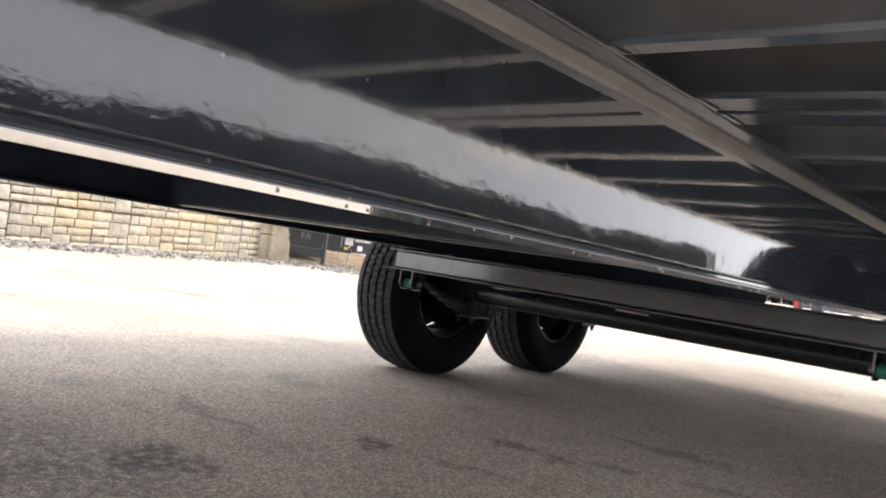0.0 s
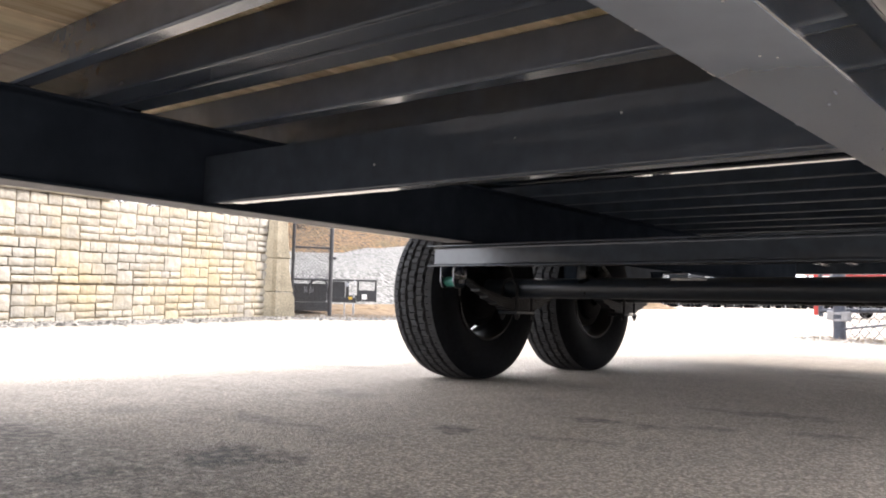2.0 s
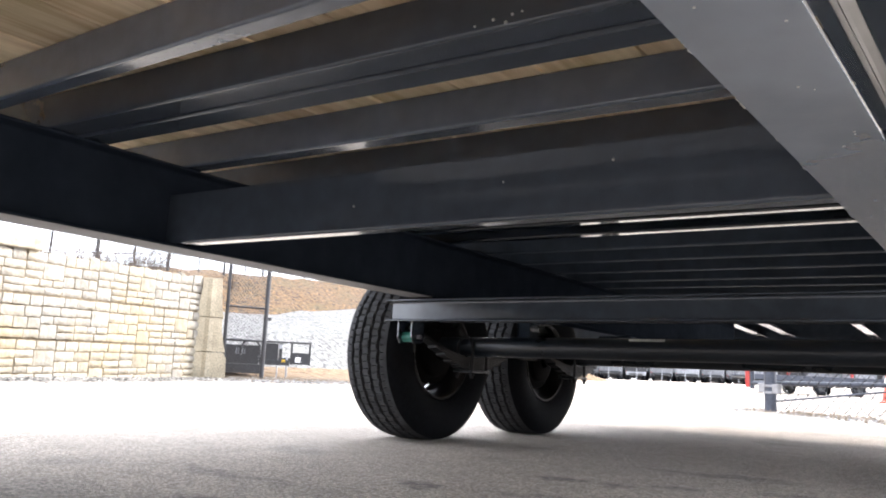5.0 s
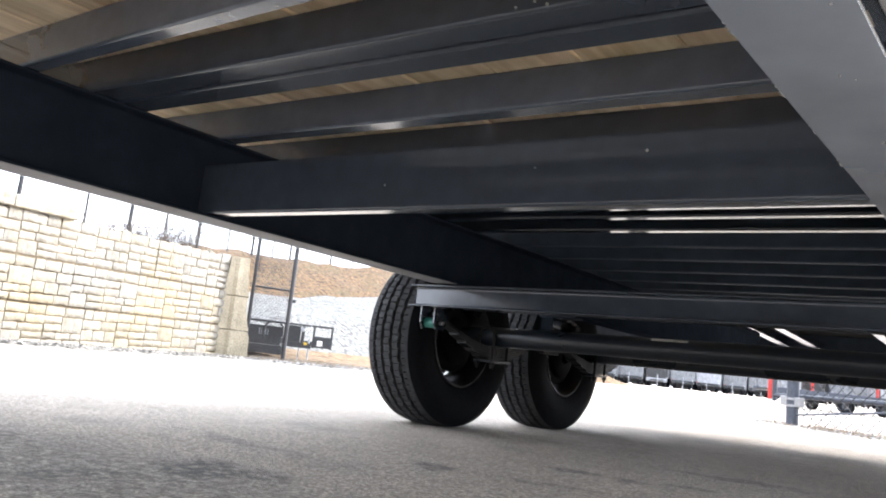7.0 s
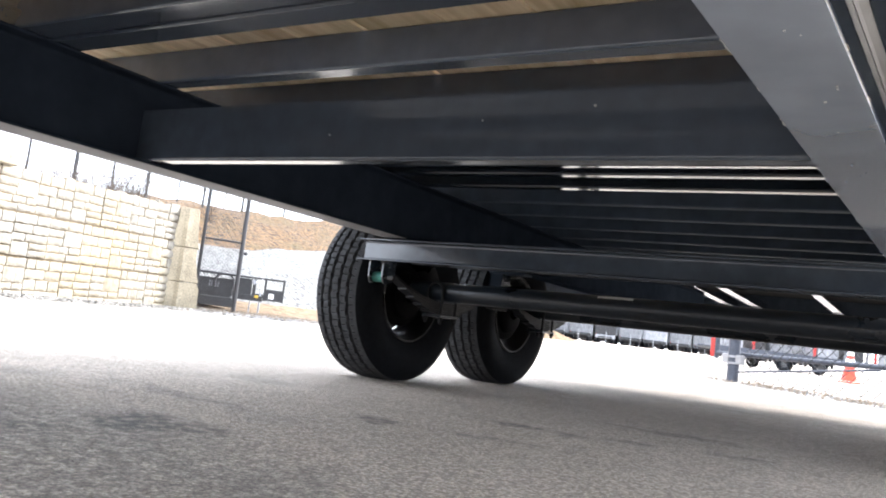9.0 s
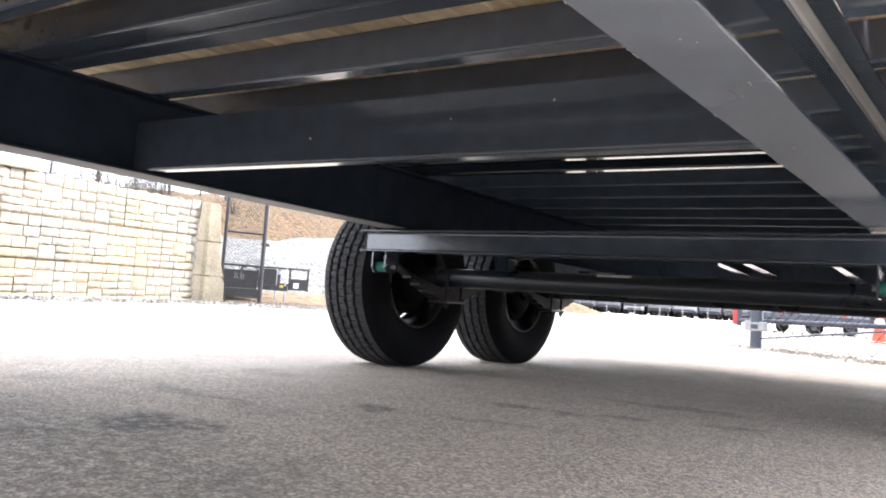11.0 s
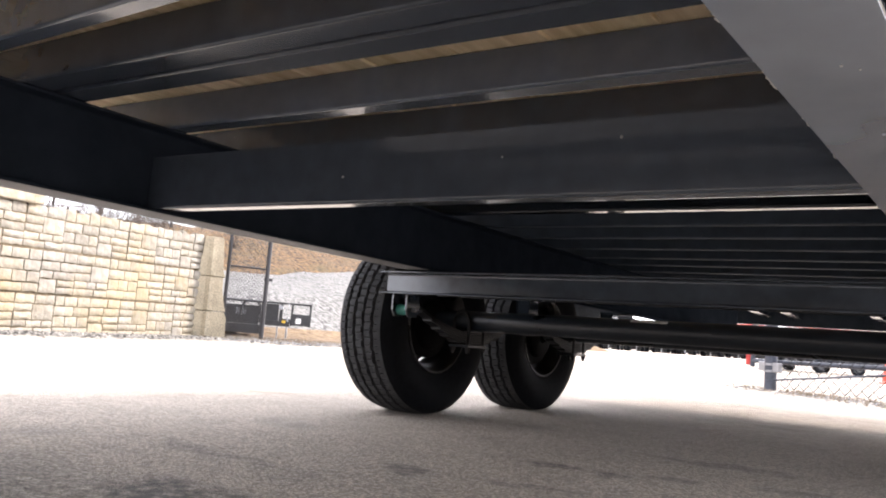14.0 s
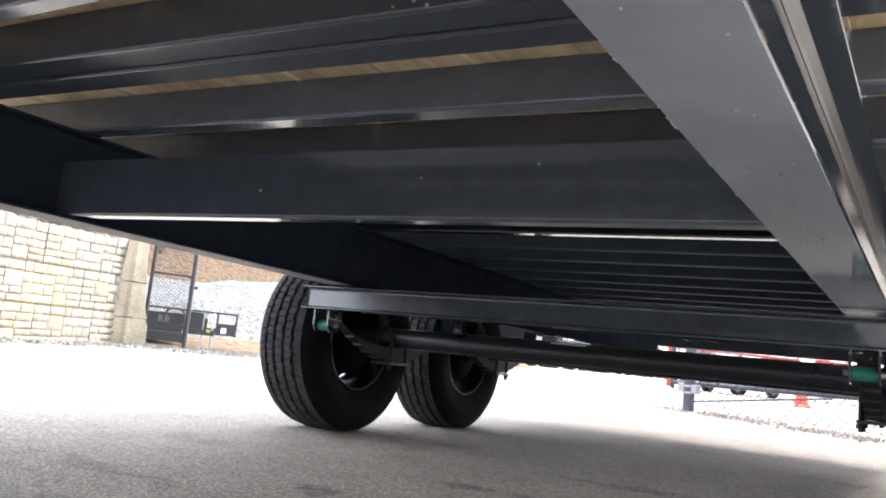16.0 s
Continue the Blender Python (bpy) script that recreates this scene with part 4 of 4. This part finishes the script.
strip("sand_verge", [[low(-9.7, 8.35, -0.012), low(-9.2, 10.6, -0.012), low(-10.4, 14.2, -0.012)], [low(-10.2, 8.5, 0.012), low(-9.8, 10.7, 0.012), low(-10.9, 14.2, 0.012)], [low(-11.8, 8.9, 0.03), low(-11.4, 11.3, 0.03), low(-12.2, 14.4, 0.03)], [low(-12.9, 9.0, 0.20), low(-12.5, 11.5, 0.21), low(-13.2, 14.6, 0.20)]], "sand", "sandy verge with dry grass below the slope", "ground", 0.012)

# the fence along the top of the bank
hill = thing("hill_fence", "long black chain-link fence along the bank", "fence")
hp = [Vector((-17.5, 3.0, 2.3)), Vector((-17.5, 7.0, 2.5)), Vector((-22.1, 13.3, 3.7)), Vector((-31.1, 26.3, 5.9)), Vector((-38.3, 44.5, 7.3)), Vector((-38.0, 62.0, 7.3))]
count = 1
for (a, b), start, step in zip(zip(hp, hp[1:]), (0.94, 2.10, 2.20, 1.0, 1.0), (2.58, 2.58, 3.10, 3.1, 3.1)):
    span = (b - a).length
    for k in range(int((span - start) / step) + 1):
        p = a.lerp(b, (start + k * step) / span)
        part("fence_post", tubed([(p.x, p.y, p.z - 0.9), (p.x, p.y, p.z + 1.75)], 0.055 if count % 2 == 0 else 0.03, 8), "fence", hill, smooth=True)
        count += 1
    for z, r in ((1.7, 0.02), (0.1, 0.014)):
        part("fence_rail", tubed([a + Vector((0, 0, z)), b + Vector((0, 0, z))], r, 6), "fence", hill, smooth=True)
for a, b in list(zip(hp, hp[1:]))[:3]:
    d = b - a
    bm = chain_mesh(bmesh.new(), d.length, 0.1, 1.7, pitch=0.10, r=0.0045)
    part("chain_link", bm, "fence", hill, at=Matrix.Translation(a) @ d.to_track_quat("X", "Z").to_matrix().to_4x4())


# ---- gate by the road: thick post, pipe rail, chain-link ----
GP, GATE_A = Vector((-1.54, 7.99, 0.07)), -38.0
road_gate = thing("yard_gate", "chain-link yard gate hung on a thick dark pipe post", "gate", Matrix.Translation(GP) @ pose(0, 0, 0, 0, 0, GATE_A))
part("gate_post", tubed([(0, 0, -0.1), (0, 0, 2.3)], 0.062, 20), "pipe", road_gate, smooth=True)
for z in (0.20, 0.27):
    part("collar", lathe(bmesh.new(), [(z - 0.012, 0.058), (z - 0.012, 0.072), (z + 0.012, 0.072), (z + 0.012, 0.058)], 20, "z", True), "galv", road_gate, "pale galvanised hinge collar", smooth=True)
part("hinge_block", boxed(-0.17, -0.06, -0.03, 0.03, 0.20, 0.30, bevel=0.008), "galv", road_gate)
part("hinge_block", boxed(0.06, 0.15, -0.03, 0.03, 0.19, 0.29, bevel=0.008), "galv", road_gate)
for z in (0.30, 1.75):
    part("gate_rail", tubed([(-0.44, 0.10, z), (3.9, 0.10, z + 0.01)], 0.024, 12), "pipe", road_gate, smooth=True)
part("end_upright", tubed([(-0.44, 0.10, 0.235), (-0.44, 0.10, 1.80)], 0.026, 12), "pipe", road_gate, smooth=True)
part("reflector", boxed(-0.545, -0.470, 0.085, 0.115, 0.25, 0.95, bevel=0.004), "red", road_gate, "red reflector board")
part("brace_rod", tubed([(0.08, -0.01, 0.11), (1.9, 0.05, 0.28)], 0.010, 8), "pipe", road_gate, smooth=True)
part("chain_link", chain_mesh(bmesh.new(), 3.5, 0.03, 1.74, pitch=0.095, r=0.0055, wide=0.135), "fence", road_gate, at=pose(0.08, 0.06, 0))

# traffic cone beyond the gate
def traffic_cone(m):
    c = thing("traffic_cone", "orange traffic cone with a white collar standing on asphalt", "cone", m)
    part("base", boxed(-0.165, 0.165, -0.165, 0.165, 0.0, 0.028, bevel=0.012), "cone", c)
    def side(z):
        return 0.140 - 0.112 * (z - 0.035) / 0.665
    part("body", lathe(bmesh.new(), [(0.036, 0.150), (0.055, side(0.055)), (0.70, side(0.70)), (0.70, 0.018), (0.036, 0.130)], 32, "z", True), "cone", c, smooth=True)
    for z0, z1 in ((0.36, 0.46), (0.52, 0.59)):
        part("collar", lathe(bmesh.new(), [(z0, side(z0) + 0.001), (z0, side(z0) + 0.004), (z1, side(z1) + 0.004), (z1, side(z1) + 0.001)], 32, "z", True), "white", c, "white reflective collar", smooth=True)


traffic_cone(Matrix.Translation((-1.5, 15.9, rise(-1.5, 15.9))) @ pose(0, 0, 0, 0, 0, 20))

# ---- parked trailers ----
def wheel_parts(parent, x, y, r, w):
    wh = part("wheel", lathe(bmesh.new(), [(-w / 2, 0.55 * r), (-w / 2, 0.93 * r), (-w / 2 + 0.03, r), (w / 2 - 0.03, r), (w / 2, 0.93 * r), (w / 2, 0.55 * r)], 28), "rubber", parent, smooth=True, at=pose(x, y, r))
    part("rim", lathe(bmesh.new(), [(-w / 2 + 0.02, 0.56 * r), (-w / 2 + 0.03, 0.2 * r), (w / 2 - 0.03, 0.2 * r), (w / 2 - 0.02, 0.56 * r)], 20), "silver", wh, smooth=True)


def small_trailer(m):
    """A black car-tow frame seen side on: body with fender and louvres, tool box, winch, open tailgate frame."""
    t = thing("tow_trailer", "black steel tow trailer with winch and open tailgate frame", "trailer", m)
    part("side_body", boxed(0.0, 0.66, 0.0, 0.12, 0.24, 0.60, bevel=0.01), "dark", t)
    for k in range(5):
        part("louvre", boxed(0.22 + 0.04 * k, 0.245 + 0.04 * k, -0.012, -0.001, 0.42, 0.54), "grey", t)
    part("lower_body", boxed(0.02, 0.70, 0.02, 0.5, 0.06, 0.236, bevel=0.01), "dark", t)
    part("fender", prism(bmesh.new(), [(0.30, 0.40), (0.31, 0.58), (0.36, 0.67), (0.44, 0.705), (0.60, 0.70), (0.68, 0.62), (0.70, 0.40), (0.67, 0.40), (0.65, 0.60), (0.58, 0.67), (0.45, 0.675), (0.385, 0.64), (0.34, 0.56), (0.33, 0.40)], -0.10, 0.14, "y"), "dark", t)
    part("top_rail", boxed(0.02, 1.64, 0.0, 0.035, 0.665, 0.70, bevel=0.004), "dark", t)
    for y in (0.9, 1.3):
        part("cross_rail", boxed(0.0, 1.6, y, y + 0.05, 0.30, 0.40, bevel=0.004), "dark", t)
    part("tool_box", boxed(0.74, 1.02, 0.05, 0.45, 0.33, 0.66, bevel=0.012), "dark", t)
    part("lower_beam", boxed(0.68, 1.25, -0.03, 0.08, 0.24, 0.34, bevel=0.006), "dark", t)
    part("winch_drum", tubed([(1.06, -0.03, 0.60), (1.06, 0.10, 0.60)], 0.045, 16), "silver", t, "silver winch drum", smooth=True)
    part("winch_post", boxed(1.04, 1.10, 0.03, 0.09, 0.34, 0.66, bevel=0.004), "dark", t)
    part("crank_handle", tubed([(1.16, -0.04, 0.50), (1.17, -0.05, 0.58), (1.22, -0.05, 0.60), (1.21, -0.04, 0.68)], 0.012, 8), "silver", t, "silver crank handle", smooth=True)
    part("tail_post", boxed(1.26, 1.30, 0.0, 0.05, 0.26, 0.70, bevel=0.004), "dark", t)
    part("tail_post", boxed(1.61, 1.65, 0.0, 0.05, 0.26, 0.70, bevel=0.004), "dark", t)
    part("tail_panel", boxed(1.30, 1.61, 0.01, 0.04, 0.27, 0.49, bevel=0.003), "dark", t)
    part("sticker", boxed(1.36, 1.46, 0.004, 0.008, 0.31, 0.41), "white", t, "white square sticker")
    part("latch", boxed(1.10, 1.17, -0.05, -0.02, 0.30, 0.35, bevel=0.006), "yellow", t, "yellow latch")
    part("jack", tubed([(1.20, 0.0, 0.0), (1.20, 0.0, 0.42)], 0.02, 10), "silver", t, smooth=True)
    part("prop", tubed([(1.02, 0.02, 0.0), (1.02, 0.02, 0.25)], 0.014, 8), "silver", t, smooth=True)
    return t


def box_trailer(m, paint, h=1.75, w=1.75, label=""):
    """An enclosed or dump trailer seen end on: ribbed body, tongue, jack, lights, wheels."""
    t = thing("cargo_trailer", label, "trailer", m, group="trailers parked in a row")
    part("body", boxed(-w / 2, w / 2, 0, 3.4, 0.42, 0.42 + h, bevel=0.03), paint, t)
    part("skirt", boxed(-w * 0.46, w * 0.46, -0.16, -0.003, 0.36, 0.62, bevel=0.02), "silver" if paint == "dark" else "dark", t)
    for k in range(5):
        x = -w / 2 + w * (k + 0.5) / 5
        part("rib", boxed(x - 0.025, x + 0.025, -0.035, -0.001, 0.54, 0.5 + h), paint, t)
    part("under_frame", boxed(-w / 2 + 0.05, w / 2 - 0.05, 0.5, 3.35, 0.16, 0.419), "dark", t)
    for s in (-1, 1):
        part("tongue", tubed([(s * 0.6, 0.05, 0.45), (0, -1.15, 0.45)], 0.045, 4), "dark", t)
        wheel_parts(t, s * w * 0.33, 0.22, 0.31, 0.2)
        for y in (1.5, 2.3):
            wheel_parts(t, s * (w / 2 + 0.10), y, 0.35, 0.2)
        part("fender", boxed(s * (w / 2 + 0.10) - 0.13, s * (w / 2 + 0.10) + 0.13, 1.05, 2.75, 0.74, 0.78, bevel=0.01), "silver", t)
        part("lamp", boxed(s * w * 0.42 - 0.05, s * w * 0.42 + 0.05, -0.03, -0.002, 0.60, 0.66), "red" if s < 0 else "white", t)
    part("jack", tubed([(0.0, -0.9, 0.0), (0.0, -0.9, 0.85)], 0.035, 10), "silver", t, smooth=True)
    part("coupler", boxed(-0.05, 0.05, -1.35, -1.1, 0.40, 0.50, bevel=0.012), "silver", t)
    return t


small_trailer(Matrix.Translation((-11.78, 8.79, rise(-11.2, 9.4) + 0.02)) @ pose(0, 0, 0, 0, 0, 46.5))

row = []
for k in range(12):   # a close front row, and taller bodies standing behind its gaps
    row.append((-28.2 + 1.52 * k, 52.2 + 1.15 * k, ("silver", "grey", "grey", "dark", "grey", "silver", "grey", "grey", "dark", "grey", "grey", "silver")[k], 1.0 + 0.22 * (k * 7 % 4), 1.6 + 0.08 * (k % 3)))
for k in range(11):
    row.append((-28.6 + 1.70 * k, 59.2 + 1.30 * k, ("grey", "dark", "grey", "grey")[k % 4], 1.8 + 0.2 * (k * 5 % 3), 1.85))
names = dict(silver="silver ribbed cargo trailer with jack down", dark="black ribbed dump trailer with jack down", grey="grey ribbed dump trailer with jack down")
for x, y, paint, h, w in row:
    box_trailer(Matrix.Translation((x, y, rise(x, y))) @ pose(0, 0, 0, 0, 0, 19 + 9 * math.sin(5 * x)), paint, h, w, names[paint])


def red_implement(m, label):
    """A red low-bed implement trailer with lattice sides and dark wheels."""
    t = thing("implement_trailer", label, "trailer", m, group="red trailers beyond the gate")
    for y in (-0.8, 0.8):
        part("side_beam", boxed(-2.2, 2.2, y - 0.04, y + 0.04, 0.34, 0.48, bevel=0.006), "pipe", t)
        part("top_bar", boxed(-2.2, 2.2, y - 0.03, y + 0.03, 1.15, 1.22, bevel=0.006), "red", t)
        for k in range(6):
            x = -2.1 + 0.84 * k
            part("upright", boxed(x - 0.03, x + 0.03, y - 0.025, y + 0.025, 0.48, 1.15), "red" if k % 2 else "grey", t)
        for x in (-0.5, 0.5):
            wheel_parts_x(t, x, y * 1.18)
    part("bed", boxed(-2.2, 2.2, -0.76, 0.76, 0.38, 0.44), "dark", t)
    for k, (x, w, h, paint) in enumerate(((-1.7, 0.5, 0.45, "silver"), (-1.0, 0.35, 0.6, "dark"), (-0.4, 0.6, 0.4, "grey"), (0.4, 0.3, 0.55, "silver"), (0.9, 0.6, 0.5, "silver"), (1.7, 0.4, 0.6, "dark"))):
        part("load_box", boxed(x - w / 2, x + w / 2, -0.6, 0.5, 0.445, 0.445 + h, bevel=0.03), paint, t)
    return t


def wheel_parts_x(parent, x, y):
    wh = part("wheel", lathe(bmesh.new(), [(-0.08, 0.09), (-0.08, 0.155), (-0.06, 0.17), (0.06, 0.17), (0.08, 0.155), (0.08, 0.09)], 28, "y"), "rubber", parent, smooth=True, at=pose(x, y, 0.17))
    part("rim", lathe(bmesh.new(), [(-0.07, 0.095), (-0.05, 0.02), (0.05, 0.02), (0.07, 0.095)], 20, "y"), "dark", wh, smooth=True)


for x, y, a in ((-4.1, 22.9, 37), (-0.2, 26.0, 35)):
    red_implement(Matrix.Translation((x, y, rise(x, y))) @ pose(0, 0, 0, 0, 0, a), "red lattice-sided implement trailer carrying a grey box")

# ---- gravel at the wall's foot, dry grass at the gate ----
def scatter(name, mat, n, where, size, label, category, grass=False):
    rng = random.Random(len(name))
    verts, faces = [], []
    for _ in range(n):
        x, y = where(rng)
        z = rise(x, y)
        s = rng.uniform(*size)
        b = len(verts)
        a = rng.uniform(0, 6.28)
        if grass:
            dx, dy, h = 0.5 * s * math.cos(a), 0.5 * s * math.sin(a), s * rng.uniform(0.5, 1.0)
            w = 0.003
            verts += [(x - w, y, z), (x + w, y, z), (x + dx * 0.4 + w, y + dy * 0.4, z + 0.7 * h), (x + dx, y + dy, z + h), (x + dx * 0.4 - w, y + dy * 0.4, z + 0.7 * h)]
            faces += [(b, b + 1, b + 2, b + 4), (b + 4, b + 2, b + 3)]
        else:
            c, sn = math.cos(a), math.sin(a)
            pts = [(1, 0, 0), (0.2, 0.8, 0.1), (-0.9, 0.3, 0), (-0.4, -0.8, 0.1), (0.3, 0.1, 0.75), (-0.3, -0.1, 0.6)]
            for px, py, pz in pts:
                px, py, pz = px * rng.uniform(0.7, 1.2), py * rng.uniform(0.6, 1.1), pz * rng.uniform(0.5, 1.0)
                verts.append((x + s * (c * px - sn * py), y + s * (sn * px + c * py), z - 0.002 + s * pz))
            faces += [(b, b + 1, b + 4), (b + 1, b + 2, b + 4), (b + 2, b + 5, b + 4), (b + 2, b + 3, b + 5), (b + 3, b, b + 4), (b + 3, b + 4, b + 5)]
    me = bpy.data.meshes.new(name)
    me.from_pydata(verts, [], faces)
    me.materials.append(M[mat])
    return tagged(new(name, me), label, category, kind="stuff")


def at_wall(rng):
    p = WALL_A + along * rng.uniform(-2.2, WALL_LEN + 0.5) + outward * (0.05 + abs(rng.gauss(0, 0.33)))
    return p.x, p.y


def at_gate(rng):
    u = 3.6 * rng.random() ** 0.8 - 0.45
    while rng.random() > 0.25 + 0.75 * abs(math.sin(2.3 * u) * math.sin(5.9 * u + 1.0)):   # clumps and bare stretches
        u = 3.6 * rng.random() ** 0.8 - 0.45
    p = GP + Vector((u * 0.788 + rng.gauss(0, 0.15), -u * 0.616 + rng.gauss(0, 0.24), 0))
    return p.x, p.y


def by_fence(rng):
    return -9.7 + rng.gauss(0, 0.6), 8.5 + rng.gauss(0, 0.7)


scatter("gravel_strip", "rock", 6500, at_wall, (0.015, 0.06), "pale crushed stone along the foot of the wall", "gravel")
scatter("gravel_patch", "rock", 2400, by_fence, (0.015, 0.055), "pale crushed stone round the fence post", "gravel")
scatter("dry_grass", "grass", 900, at_gate, (0.012, 0.05), "dry trampled grass under the gate", "grass", True)
scatter("gate_rubble", "rock", 1100, at_gate, (0.008, 0.028), "small pale stones under the gate", "gravel")
scatter("grass_tufts", "grass", 1500, by_fence, (0.03, 0.10), "dry grass round the fence post", "grass", True)


# bare shrubs along the bank behind the wall
def shrubs():
    rng = random.Random(11)
    verts, faces = [], []
    for _ in range(70):
        u = rng.random()
        bx, by = -15.5 - 9.0 * u + rng.gauss(0, 1.0), 5.5 + 9.5 * u + rng.gauss(0, 1.2)
        bz = 2.0 + 1.7 * u
        for _ in range(16):
            a, h = rng.uniform(0, 6.28), rng.uniform(0.5, 1.25)
            p = Vector((bx + rng.gauss(0, 0.1), by + rng.gauss(0, 0.1), bz - 0.5))
            d = Vector((0.35 * math.cos(a), 0.35 * math.sin(a), 1.0))
            for k in range(4):
                q = p + d * (h / 4)
                w = 0.011 * (1 - k / 5)
                b = len(verts)
                verts += [p + Vector((w, 0, 0)), p + Vector((-w / 2, w, 0)), p + Vector((-w / 2, -w, 0)), q + Vector((w * 0.7, 0, 0)), q + Vector((-w * 0.35, w * 0.7, 0)), q + Vector((-w * 0.35, -w * 0.7, 0))]
                faces += [(b + i, b + (i + 1) % 3, b + 3 + (i + 1) % 3, b + 3 + i) for i in range(3)]
                p = q
                d = d + Vector((rng.gauss(0, 0.35), rng.gauss(0, 0.35), rng.gauss(0, 0.15)))
    me = bpy.data.meshes.new("bare_shrubs")
    me.from_pydata([tuple(v) for v in verts], [], faces)
    me.materials.append(M["twig"])
    tagged(new("bare_shrubs", me), "leafless brown shrubs along the earth bank", "shrubs", kind="stuff")


shrubs()


def loose(rng):
    return rng.uniform(-4.5, 1.4), rng.uniform(-0.7, 5.0)


scatter("loose_chips", "rock", 420, loose, (0.002, 0.006), "loose stone chips on the asphalt", "gravel")

# orange plastic strip curled on the asphalt
def strap():
    bm = bmesh.new()
    pts, n = [], 16
    for k in range(n + 1):
        u = k / n
        pts.append((0.125 * u, -0.016 * math.sin(2.4 * u), 0.0065 + 0.003 * math.sin(3 * u)))
    rows = []
    for k, p in enumerate(pts):
        u = k / n
        c = [(0.0, 0.0075 * math.cos(q), 0.0045 * math.sin(q)) for q in np.linspace(-0.6, math.pi + 0.3, 9)]
        rows.append([bm.verts.new((p[0] + a, p[1] + b, p[2] + d)) for a, b, d in c])
    for a, b in zip(rows, rows[1:]):
        for i in range(len(a) - 1):
            bm.faces.new((a[i], a[i + 1], b[i + 1], b[i]))
    tab = [bm.verts.new(v) for v in ((-0.006, -0.010, 0.003), (0.026, -0.012, 0.004), (0.026, 0.006, 0.015), (-0.008, 0.008, 0.017))]
    bm.faces.new(tab)
    bmesh.ops.solidify(bm, geom=bm.faces[:], thickness=0.0015)
    return bm


tagged(part("plastic_strap", strap(), "orange", smooth=True, at=pose(0.362, -0.309, 0.0025, 0, 0, -18)), "curled orange plastic strap end lying on asphalt", "strap")

lay_stones()
